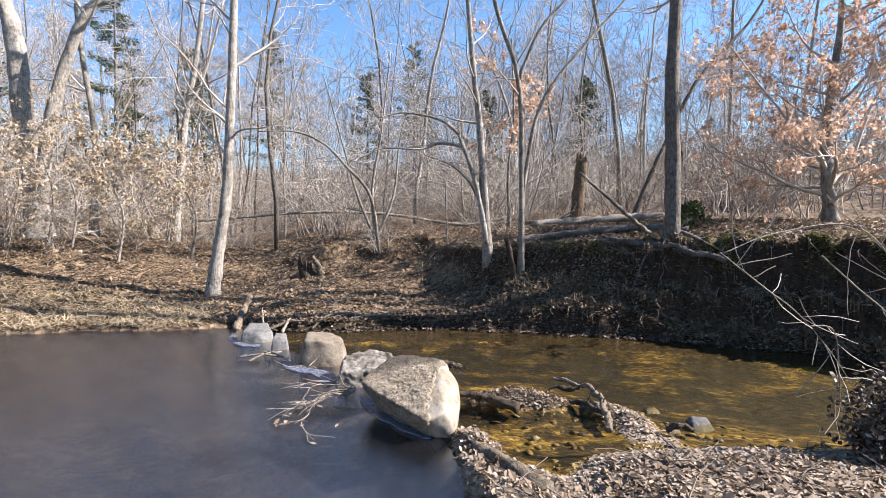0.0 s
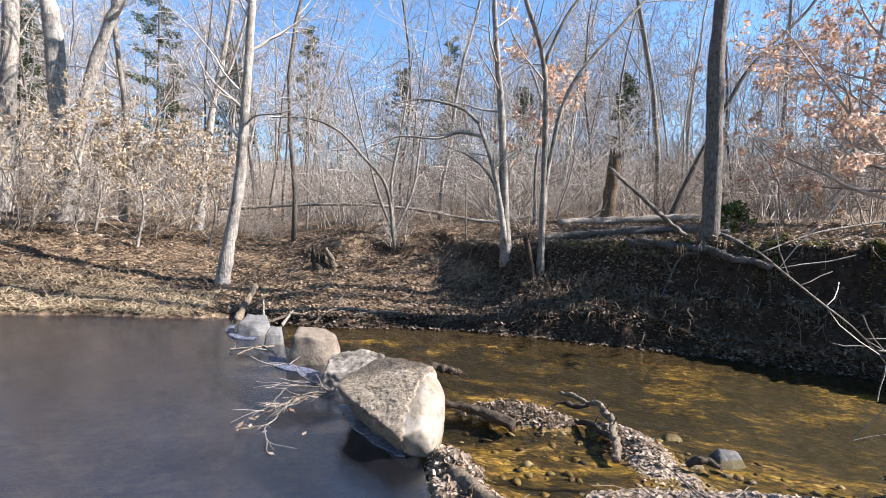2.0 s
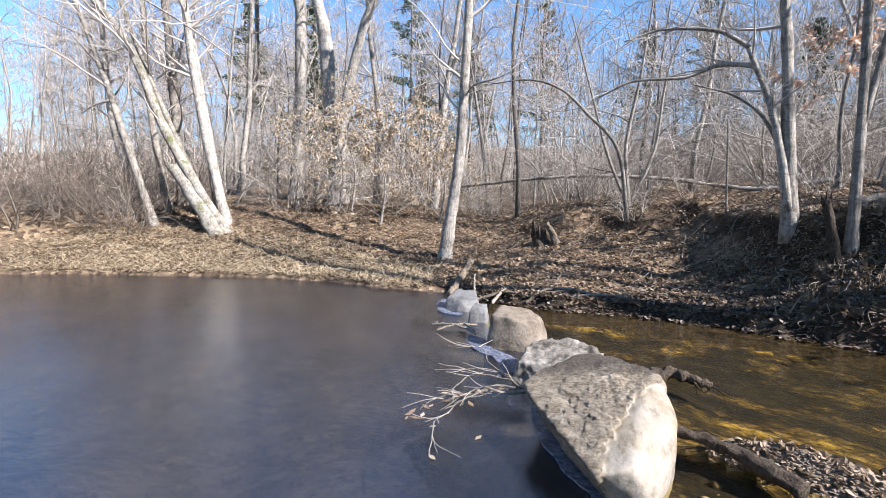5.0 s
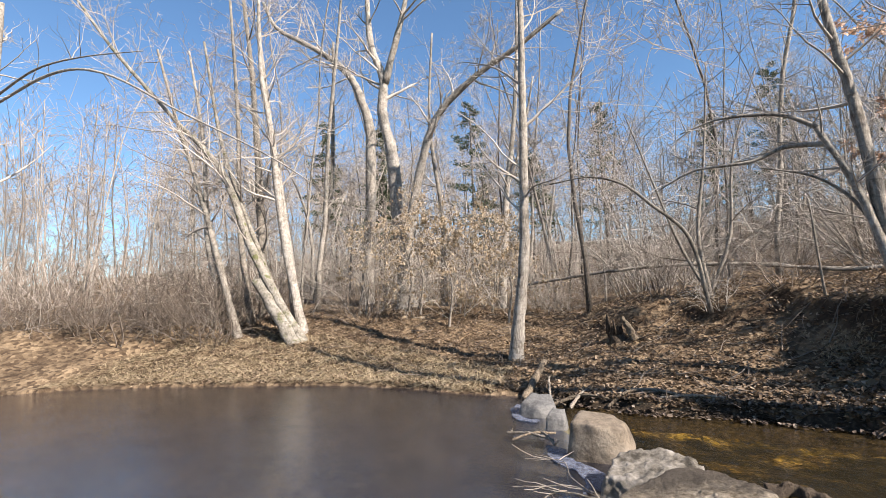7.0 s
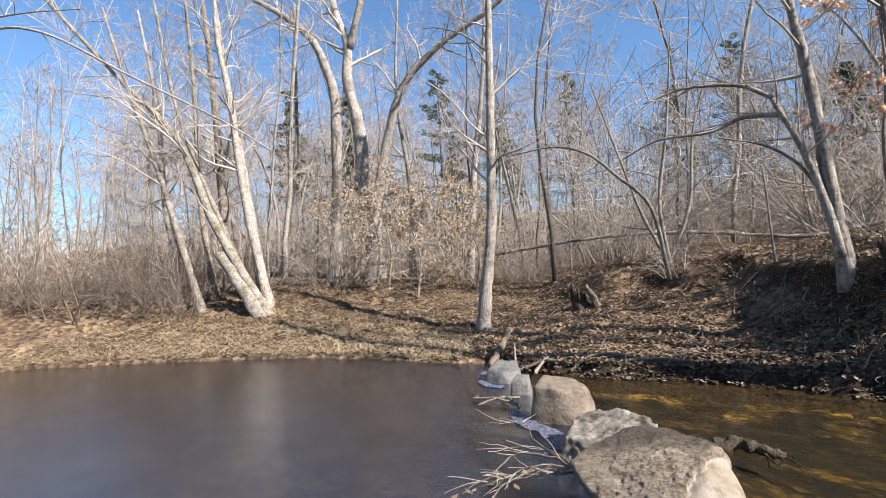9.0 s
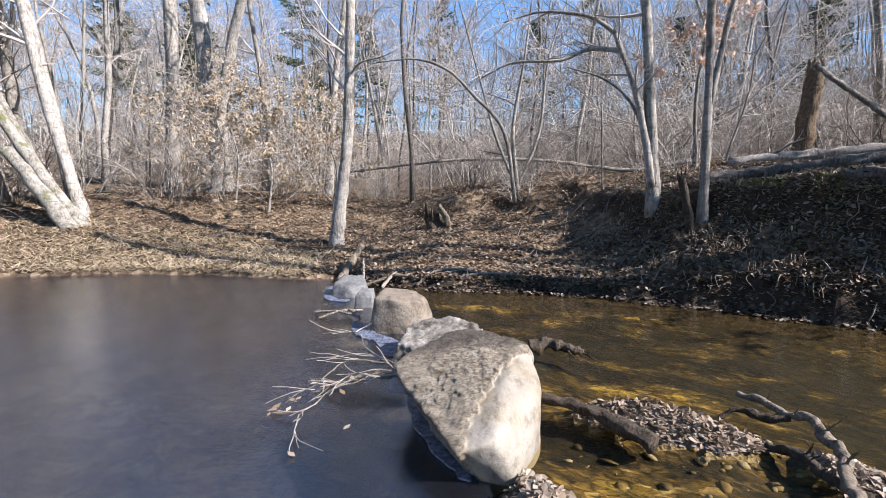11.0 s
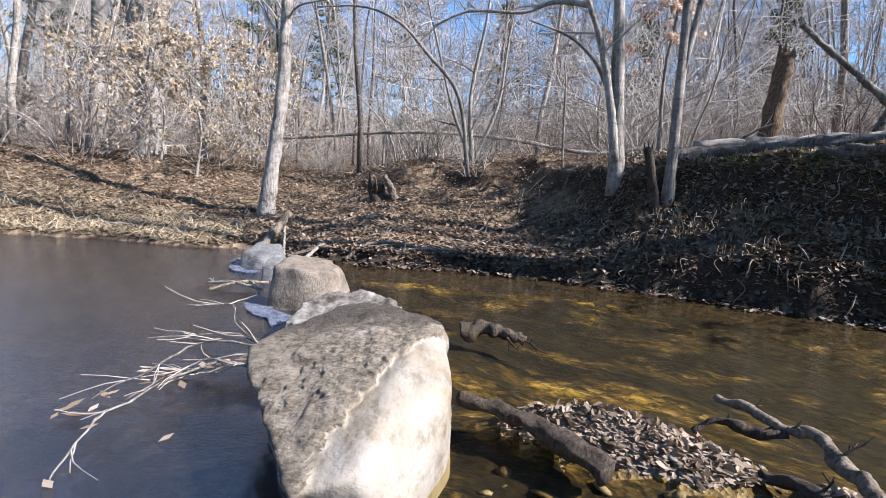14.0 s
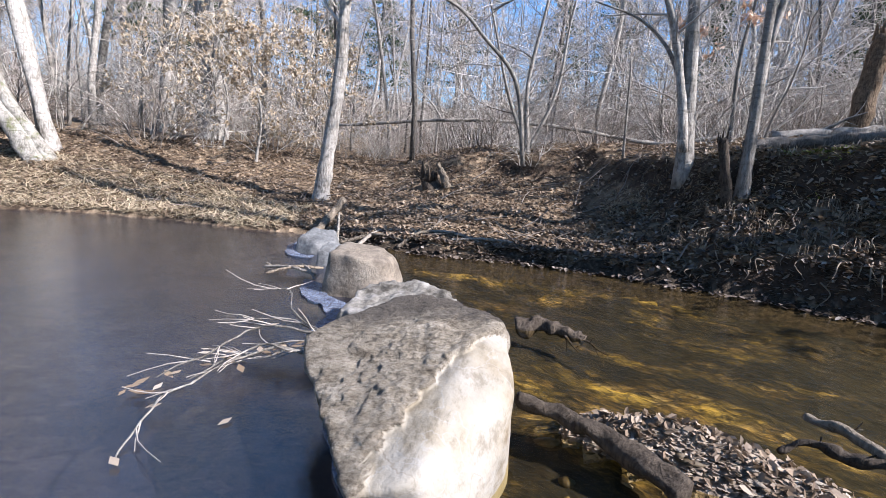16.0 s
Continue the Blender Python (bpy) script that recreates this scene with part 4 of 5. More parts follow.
def scatter(rnd, count, y0, y1, spread, gap=0.0, edge=0.6):
    """Places in the woods beyond the far bank, denser near it."""
    out = []
    while len(out) < count:
        y = y0 + (y1 - y0) * rnd.random() ** 0.8
        x = rnd.uniform(-spread, spread) * (0.5 + y / y1 * 0.9)
        if y - float(np.interp(x, FAR_X, FAR_Y)) < edge or any((x - a) ** 2 + (y - b) ** 2 < c * c for a, b, c in KEEP_CLEAR):
            continue
        if x > -8 and x < -1 and y < 13.5 or x < -1 and x > -7 and y < 12.5:
            continue
        if gap and any((x - a) ** 2 + (y - b) ** 2 < gap * gap for a, b in out):
            continue
        out.append((x, y))
    return out


rnd = random.Random(5)
woods = []
for n in range(10):
    tall = rnd.uniform(11, 19)
    t = wood_tree(100 + n, tall, rnd.uniform(0.045, 0.12), (BARK_GREY, BARK_PALE, BARK_GREY, BARK_DARK)[n % 4], (TWIG, TWIG_PALE, TWIG_PALE)[n % 3], 15, rnd.uniform(2.2, 3.6), rnd.uniform(0.2, 0.45))
    woods.append(tagged(t, ("tall bare grey winter tree", "pale slender bare winter tree", "bare grey tree with many fine twigs", "dark bare winter tree")[n % 4], "tree", group="trees of the winter woods"))
for n in range(5):
    t = wood_tree(130 + n, rnd.uniform(5, 8.5), rnd.uniform(0.03, 0.055), (BARK_GREY, BARK_PALE)[n % 2], (TWIG, TWIG_PALE)[n % 2], 17, rnd.uniform(1.4, 2.2), 0.15)
    woods.append(tagged(t, "thin bare sapling in the undergrowth", "sapling", group="saplings of the winter woods"))
places = scatter(rnd, 215, 14.5, 58, 30, 1.2, 3.2)
places += [(rnd.uniform(-32, -14), rnd.uniform(16, 32)) for _ in range(18)]
for n, (x, y) in enumerate(places):
    src = woods[n % 10] if (n % 2 or y > 40) else woods[10 + n % 5]
    s = rnd.uniform(0.8, 1.25)
    m = Matrix.Translation((x, y, ground_at(x, y))) @ Matrix.Rotation(rnd.uniform(0, 6.283), 4, "Z") @ Matrix.Diagonal((s, s, s, 1))
    if n < 15:
        src = woods[n]
        src.matrix_world = m
    else:
        copy_thing(src, m)
pines = [tagged(pine(150 + n, h), "dark green pine among bare trees", "pine tree", group="pines of the woods") for n, h in enumerate((9.0, 12.0, 15.0))]
spots = [(-20, 33), (-17.5, 30), (-13, 36), (-24, 40), (-9, 38), (-28, 36), (14, 40), (4, 44), (-4, 42), (20, 34), (-33, 44), (9, 48), (-15, 44)]
for n, (x, y) in enumerate(spots):
    m = Matrix.Translation((x, y, ground_at(x, y))) @ Matrix.Rotation(n * 1.7, 4, "Z")
    if n < 3:
        pines[n].matrix_world = m
    else:
        copy_thing(pines[n % 3], m)
bushes = [tagged(brush(170 + n, h, k, mt), lb, "bush", group="brush of the woods") for n, (h, k, mt, lb) in enumerate((
    (1.6, 15, TWIG_PALE, "low tangle of bare brown brush"), (2.6, 14, TWIG, "bare grey thicket of thin stems"), (1.4, 20, BRUSH, "low dry bramble tangle"), (3.0, 12, TWIG_PALE, "tall bare pale thicket")))]
places = scatter(rnd, 200, 12.2, 34, 19, 0.6, 2.6)
places += [(rnd.uniform(-17, -10.5), rnd.uniform(10.6, 14)) for _ in range(20)] + [(rnd.uniform(-19, -13.2), rnd.uniform(8.2, 11)) for _ in range(14)] + [(rnd.uniform(9, 17), rnd.uniform(11.5, 15)) for _ in range(10)] + [(rnd.uniform(-9, 10), rnd.uniform(14, 20)) for _ in range(26)] + [(rnd.uniform(8.8, 18), rnd.uniform(9.6, 13)) for _ in range(9)]
for n, (x, y) in enumerate(places):
    k = rnd.uniform(0.55, 1.35)
    k = k if n < 200 else k * 1.35
    m = Matrix.Translation((x, y, ground_at(x, y))) @ Matrix.Rotation(rnd.uniform(0, 6.283), 4, "Z") @ Matrix.Diagonal((k, k, k * rnd.uniform(0.8, 1.15), 1))
    if n < 4:
        bushes[n].matrix_world = m
    else:
        copy_thing(bushes[n % 4] if n < 200 else bushes[2 if n % 4 else 1] if n < 244 else bushes[1 + 2 * (n % 2)], m)

# unseen trees added behind the walker to block skylight from that side
for n in range(44):
    x, y = rnd.uniform(-26, 5), rnd.uniform(-34, -9)
    copy_thing(woods[n % 10], Matrix.Translation((x, y, ground_at(x, y))) @ Matrix.Rotation(rnd.uniform(0, 6.283), 4, "Z"))

# the far woods, too many to count; the last 220 are added unseen behind against skylight
g = Geo()
for n in range(1120):
    a, r = rnd.uniform(2.0, 3.25) if n < 260 else rnd.uniform(-0.1, math.pi + 0.1) if n < 900 else rnd.uniform(math.pi, 2 * math.pi), rnd.uniform(46, 115)
    x, y = math.cos(a) * r, math.sin(a) * r
    z = ground_at(x, y)
    h, w = rnd.uniform(9, 18), rnd.uniform(0.03, 0.085)
    p0 = Vector((x, y, z - 0.3))
    p1 = p0 + Vector((rnd.uniform(-1.8, 1.8), 0, h * 0.5))
    p2 = p1 + Vector((rnd.uniform(-1.8, 1.8), 0, h * 0.5))
    g.tube([p0, p1, p2], [w, w * 0.7, 0.03], 4, caps=False)
    for b in range(20):
        q = (p0.lerp(p1, rnd.uniform(0.2, 1.0)) if b % 3 == 0 else p1.lerp(p2, rnd.uniform(0.0, 0.95)))
        d = Vector((rnd.uniform(-1, 1), rnd.uniform(-1, 1), rnd.uniform(0.2, 1.5))).normalized()
        e = q + d * rnd.uniform(1.2, 3.4)
        g.tube([q, q.lerp(e, 0.5) + rand_unit(rnd) * 0.3, e], [w * 0.32, w * 0.25, 0.02], 3, caps=False)
        for c in range(4):
            q2 = q.lerp(e, rnd.uniform(0.2, 1))
            g.tube([q2, q2 + (d + rand_unit(rnd) * 1.2) * rnd.uniform(0.5, 1.4)], [0.018, 0.011], 3, caps=False)
for n in range(6500):
    a, r = rnd.uniform(-0.1, math.pi + 0.1), rnd.uniform(34, 100)
    x, y = math.cos(a) * r, math.sin(a) * r
    p = Vector((x, y, ground_at(x, y) - 0.1))
    d = Vector((rnd.uniform(-0.6, 0.6), rnd.uniform(-0.6, 0.6), 1))
    e = p + d * rnd.uniform(1.2, 4.0)
    g.tube([p, p.lerp(e, 0.5) + rand_unit(rnd) * 0.2, e], [0.04, 0.03, 0.012], 3, caps=False)
    for c in range(3):
        q2 = p.lerp(e, rnd.uniform(0.3, 1))
        g.tube([q2, q2 + (d + rand_unit(rnd) * 1.5) * rnd.uniform(0.4, 1.0)], [0.022, 0.014], 3, caps=False)
tagged(new("far_woods", g.mesh("far_woods", TWIG)), "grey-brown mass of distant bare winter trees", "woods", kind="stuff")


# ---- fallen and standing dead wood ----
def log(name, label, line, r0, r1, mat, category="log", sides=14, twigs=0, seed=1, lumps=0.5):
    """A lying trunk or branch with broken ends; the line's points lie on its axis."""
    rnd = random.Random(seed)
    base = Vector(line[0])
    root = new(name)
    root.location = base
    tagged(root, label, category)
    pts = smooth_line([Vector(p) - base for p in line], 12)
    radii = taper(pts, r0, r1)
    radii[0] *= 0.8
    g = Geo()
    g.tube(pts, radii, sides, lumps)
    for i, v in enumerate(g.verts):
        r = radii[min(len(radii) - 1, i // sides)]
        g.verts[i] = v + noise.noise_vector(v * 14 + base) * r * 0.28 + noise.noise_vector(v * 47) * r * 0.1
    part("stem", g, mat, root)
    for k in range(twigs):
        i = rnd.randrange(2, len(pts) - 1)
        d = ((pts[i] - pts[i - 1]).normalized() * 0.5 + rand_unit(rnd) + Vector((0, 0, 0.5))).normalized()
        b = Geo()
        grow(b, pts[i], d, rnd.uniform(3, 8) * r0, radii[i] * 0.4, 1, rnd, 0.0)
        part("branch", b, mat, root)
    return root


def broken_top(name, label, x, y, h, r, mat, lean=(0.0, 0.0), spikes=9, seed=3, category="stump", roots=0, tall=1.0):
    """A standing dead stem whose top broke off in splinters."""
    rnd = random.Random(seed)
    z = ground_at(x, y)
    root = new(name)
    root.location = (x, y, z)
    tagged(root, label, category)
    line = [Vector((lean[0] * f * h, lean[1] * f * h, -0.15 + f * (h + 0.15))) for f in (0, 0.3, 0.65, 1.0)]
    pts = smooth_line(line, 4)
    radii = taper(pts, r * 1.15, r * 0.8)
    radii[0] *= 1.35
    radii[1] *= 1.15
    g = Geo()
    g.tube(pts, radii, 12, 0.4)
    part("trunk", g, mat, root)
    s = Geo()
    top = pts[-1]
    for k in range(spikes):
        a = 2 * math.pi * k / spikes
        p = top + Vector((math.cos(a), math.sin(a), 0)) * r * 0.6 - Vector((0, 0, 0.06))
        s.tube([p, p + Vector((math.cos(a) * 0.02, math.sin(a) * 0.02, rnd.uniform(0.08, 0.4) * (0.4 + r * 2) * tall))], [r * 0.3, r * 0.05], 5)
    part("splinters", s, mat, root)
    for k in range(roots):
        a = 2 * math.pi * (k + rnd.random() * 0.5) / roots
        d = Vector((math.cos(a), math.sin(a), 0))
        q = [d * r * 0.7 + Vector((0, 0, 0.18)), d * r * 1.8 + Vector((0, 0, 0.05)), d * r * 3.2 + Vector((0, 0, -0.08))]
        g = Geo()
        g.tube(smooth_line(q, 3), taper(range(7), r * 0.35, r * 0.1), 7, 0.3)
        part("root", g, mat, root)
    return root


broken_top("stump", "rotten grey stump with a splintered top and roots", -0.32, 12.2, 0.2, 0.2, WETWOOD, (-0.5, 0), 13, 4, tall=1.35)
log("log", "splintered grey slab leaning on the stump", [(-0.02, 12.05, ground_at(-0.02, 12.05) + 0.02), (-0.12, 12.05, ground_at(-0.12, 12.05) + 0.25), (-0.24, 12.08, ground_at(-0.24, 12.08) + 0.5)], 0.09, 0.04, DEADWOOD, seed=33)
broken_top("snag", "dead standing trunk with rotten orange broken top", 7.5, 13.2, 1.85, 0.19, ROTTEN, (0.09, 0), 8, 5, "dead tree")
broken_top("snag", "short dark dead stem on the edge of the bank", 3.8, 9.0, 0.78, 0.062, WETWOOD, (-0.25, 0), 5, 6, "dead tree")
broken_top("snag", "thin dead pole standing on the slope", 3.12, 11.9, 1.7, 0.02, BARK_GREY, (-0.04, 0), 3, 8, "dead tree")
broken_top("snag", "thick hollow broken trunk leaning by the shore", -8.75, 11.8, 1.75, 0.2, BARK_MOSS, (-0.85, 0), 9, 7, "dead tree")
log("log", "long fallen trunk on top of the bank", [(4.15, 9.75, ground_at(4.15, 9.75) + 0.1), (5.3, 9.5, ground_at(5.3, 9.5) + 0.12), (6.6, 8.9, ground_at(6.6, 8.9) + 0.12), (7.3, 8.3, ground_at(7.3, 8.3) + 0.1)], 0.075, 0.09, BARK_DARK, lumps=0.8)
log("fallen_branch", "dark dead branch propped up against the fallen trunk", [(6.4, 8.25, 1.75), (5.98, 8.3, 2.07), (5.51, 8.3, 2.42), (5.05, 8.3, 2.76), (4.8, 8.3, 2.95)], 0.045, 0.025, BARK_GREY, "branch", 8, 2, 5)
log("log", "broken trunk lying over roots at the bank edge", [(5.3, 8.4, 1.66), (5.6, 8.02, 1.64), (5.88, 7.72, 1.61), (6.2, 7.35, 1.56), (6.5, 7.1, 1.46), (6.85, 6.85, 1.37)], 0.06, 0.065, BARK_DARK, twigs=0, seed=9, lumps=0.9)
log("log", "long fallen tree lying in the brush", [(-3.6, 15.6, 2.0), (-0.2, 15.6, 2.3), (2.2, 15.6, 2.25), (4.6, 15.4, 1.95), (6.0, 15.2, ground_at(6, 15.2) + 0.1)], 0.04, 0.055, BARK_GREY, twigs=9, seed=11)
log("log", "fallen grey trunk behind the bank edge", [(5.6, 12.2, ground_at(5.6, 12.2) + 0.12), (8.0, 11.6, ground_at(8, 11.6) + 0.14), (10.5, 11.4, ground_at(10.5, 11.4) + 0.12)], 0.11, 0.09, BARK_GREY, twigs=3, seed=12)
log("log", "half-buried log beside the split boulder", [(1.36, 4.98, 0.1), (1.56, 4.86, 0.1), (1.76, 4.7, 0.09), (1.95, 4.5, 0.05)], 0.035, 0.05, WETWOOD)
log("log", "wet log lying across the water edge", [(1.24, 3.78, 0.07), (1.3, 3.5, 0.1), (1.37, 3.2, 0.13), (1.46, 2.85, 0.14)], 0.05, 0.075, DEADWOOD, seed=14)
log("driftwood", "gnarled weathered root curving through the shallow water", [(2.68, 5.16, 0.1), (2.76, 5.02, 0.12), (2.84, 4.9, 0.09), (2.93, 4.78, 0.12), (2.9, 4.6, 0.09), (2.87, 4.42, 0.11), (2.75, 4.2, 0.08), (2.7, 4.05, 0.09), (2.58, 3.85, 0.04)], 0.02, 0.034, DEADWOOD, "driftwood", 11, 4, 15, lumps=0.75)
log("driftwood", "dark wet prong of driftwood in the creek", [(2.5, 4.99, 0.0), (2.62, 4.98, 0.07), (2.72, 4.92, 0.05), (2.86, 4.86, 0.07)], 0.014, 0.034, WETWOOD, "driftwood", 9, 2, 25, lumps=0.9)
log("driftwood", "dark sunken stick beside the gravel", [(2.6, 4.62, 0.02), (2.68, 4.45, 0.07), (2.72, 4.28, 0.05), (2.78, 4.1, 0.06)], 0.024, 0.03, WETWOOD, "driftwood", 9, 3, 26, lumps=0.9)
log("driftwood", "short broken branch stub on the water edge", [(3.1, 3.72, 0.06), (3.2, 3.66, 0.1), (3.32, 3.62, 0.06)], 0.035, 0.02, WETWOOD, "driftwood", 9, 1, 27, lumps=0.9)
log("driftwood", "short dark piece of driftwood aground in the creek", [(1.36, 6.3, 0.0), (1.52, 6.3, 0.04), (1.66, 6.26, 0.03), (1.84, 6.2, -0.01)], 0.075, 0.03, WETWOOD, "driftwood", 10, 2, 16, lumps=0.8)
log("driftwood", "upright broken stick wedged behind the boulders", [(-1.55, 9.3, 0.0), (-1.5, 9.75, 0.22), (-1.42, 10.2, 0.5)], 0.07, 0.05, DEADWOOD, "driftwood", 9, 0, 17)
log("driftwood", "thin pale stick standing among flood debris", [(-1.02, 8.9, 0.05), (-1.05, 9.0, 0.28), (-1.06, 9.05, 0.42)], 0.025, 0.015, DRIFT, "driftwood", 7, 0, 18)
for n, (ax, ay, bx, by) in enumerate(((-1.0, 8.95, -0.3, 9.3), (-0.7, 8.75, -0.55, 9.5), (-0.2, 8.9, 0.35, 9.2), (0.1, 9.25, 0.9, 8.95), (-0.95, 9.2, -0.1, 8.95), (0.5, 8.95, 1.3, 9.05), (-1.3, 9.3, -0.8, 8.9), (-1.15, 7.25, -0.55, 7.1), (-1.0, 7.0, -0.6, 7.4), (-0.85, 7.45, -0.5, 6.95))):
    log("driftwood", "weathered stick in the flood debris", [(ax, ay, max(0, ground_at(ax, ay)) + 0.03), ((ax + bx) / 2, (ay + by) / 2, max(0, ground_at((ax + bx) / 2, (ay + by) / 2)) + 0.07), (bx, by, max(0, ground_at(bx, by)) + 0.03)], 0.03 - n * 0.002, 0.014, DRIFT if n % 2 else DEADWOOD, "driftwood", 7, 1, 60 + n)

# the leafless branch that reaches from the boulder out over the pond
root = tagged(new("fallen_branch"), "bare pale twiggy branch trailing in the pond", "branch")
root.location = (0.3, 5.3, 0.1)
o = Vector(root.location)
rnd = random.Random(77)
for line, r in (([(0.35, 5.25, 0.14), (0.13, 5.36, 0.16), (-0.1, 5.33, 0.17), (-0.2, 5.06, 0.13), (-0.31, 4.92, 0.09), (-0.4, 4.84, 0.03)], 0.0095),
                ([(0.35, 5.2, 0.12), (0.2, 5.19, 0.12), (-0.05, 5.03, 0.11), (-0.13, 4.8, 0.09), (-0.2, 4.58, 0.06), (-0.15, 4.4, 0.03), (-0.09, 4.27, 0.01)], 0.0085),
                ([(0.33, 5.3, 0.14), (0.05, 5.25, 0.1), (-0.15, 5.15, 0.05), (-0.3, 5.1, 0.0)], 0.007),
                ([(0.3, 5.32, 0.14), (0.02, 5.5, 0.22), (-0.13, 5.68, 0.28), (-0.3, 5.78, 0.25)], 0.0045), ([(0.2, 5.4, 0.15), (0.0, 5.45, 0.2), (-0.2, 5.4, 0.2)], 0.005),
                ([(0.34, 5.22, 0.1), (0.14, 5.12, 0.13), (-0.04, 5.12, 0.12), (-0.16, 4.96, 0.08), (-0.24, 4.86, 0.02)], 0.007),
                ([(0.35, 5.3, 0.12), (0.12, 5.28, 0.07), (-0.05, 5.2, 0.05), (-0.2, 5.22, 0.02)], 0.006)):
    pts = smooth_line([Vector(p) - o for p in line], 5)
    g = Geo()
    pts = [p + noise.noise_vector(p * 7) * 0.034 for p in pts]
    g.tube(pts, taper(pts, r, 0.003), 6, 0.2)
    part("stem", g, BARK_GREY, root)
    for k in range(6):
        g = Geo()
        i = rnd.randrange(3, len(pts))
        d = ((pts[i] - pts[i - 1]).normalized() + rand_unit(rnd) * 0.9).normalized()
        d.z = abs(d.z) * 0.3 - 0.05
        grow(g, pts[i], d, rnd.uniform(0.12, 0.32), 0.005, 0, rnd, 0.0, None, 0.0025)
        part("twig", g, TWIG, root)
g = Geo()
for p in ((-0.09, 4.25, 0.02), (-0.2, 4.58, 0.05), (0.0, 5.1, 0.13), (-0.05, 5.34, 0.18), (-0.36, 4.8, 0.012), (0.12, 4.6, 0.012), (-0.25, 5.0, 0.12)):
    a = rnd.uniform(0, 6.28)
    al = Vector((math.cos(a), math.sin(a), 0.1)) * 0.036
    g.leaf(Vector(p) - o, al, al.cross(Vector((0, 0, 1))) * 0.5, 0.3)
part("leaves", g, LEAF_BLEACHED, root, smooth=False)
g = Geo()
for k in range(26):
    f = rnd.random()
    a = rnd.uniform(0, 6.28)
    al = Vector((math.cos(a), math.sin(a), rnd.uniform(-0.1, 0.3))) * rnd.uniform(0.025, 0.05)
    g.leaf(Vector((0.25 - 0.75 * f + rnd.gauss(0, 0.05), 5.28 - 0.7 * f * f + rnd.gauss(0, 0.06), 0.13 - 0.11 * f)) - o, al, al.cross(Vector((0, 0, 1))) * 0.45, rnd.uniform(-0.2, 0.5))
part("leaves", g, LEAF_LITTER, root, "wet brown leaves caught in the twigs", smooth=False)


# ---- ice along the boulders ----
def ice_sheet(label, inner, outer):
    """A thin plate between two shore lines."""
    g = Geo()
    n = len(inner)
    for z in (0.004, 0.016):
        for line in (inner, outer):
            g.verts += [Vector((x, y, z + 0.004 * math.sin(x * 40 + y * 31))) for x, y in line]
    for i in range(n - 1):
        g.faces += [(2 * n + i, 2 * n + i + 1, 3 * n + i + 1, 3 * n + i), (n + i, n + i + 1, 3 * n + i + 1, 3 * n + i), (i, n + i, n + i + 1, i + 1)]
    tagged(new("ice", g.mesh("ice", ICE, False)), label, "ice")


def uneven(pts, amount, seed):
    r = random.Random(seed)
    return [(p.x + r.uniform(-amount, amount), p.y + r.uniform(-amount, amount)) for p in pts]


flat = lambda pts: smooth_line([(x, y, 0) for x, y in pts], 6)
ice_sheet("thin milky ice along the foot of the boulder", uneven(flat([(1.0, 4.16), (0.88, 4.42), (0.74, 4.8), (0.56, 5.25)]), 0.005, 1), uneven(flat([(0.92, 4.1), (0.68, 4.4), (0.5, 4.78), (0.38, 5.2)]), 0.012, 2))
ice_sheet("thin milky ice around the round boulder", uneven(flat([(0.2, 5.95), (0.1, 6.3), (-0.2, 6.55), (-0.38, 6.9)]), 0.01, 3), uneven(flat([(0.02, 5.75), (-0.08, 6.2), (-0.42, 6.5), (-0.62, 7.0)]), 0.02, 4))
ice_sheet("thin milky ice beside the pale boulder", uneven(flat([(-0.95, 8.0), (-1.2, 8.1), (-1.4, 8.5), (-1.45, 8.8)]), 0.01, 5), uneven(flat([(-1.0, 7.88), (-1.28, 7.98), (-1.5, 8.45), (-1.54, 8.85)]), 0.02, 6))


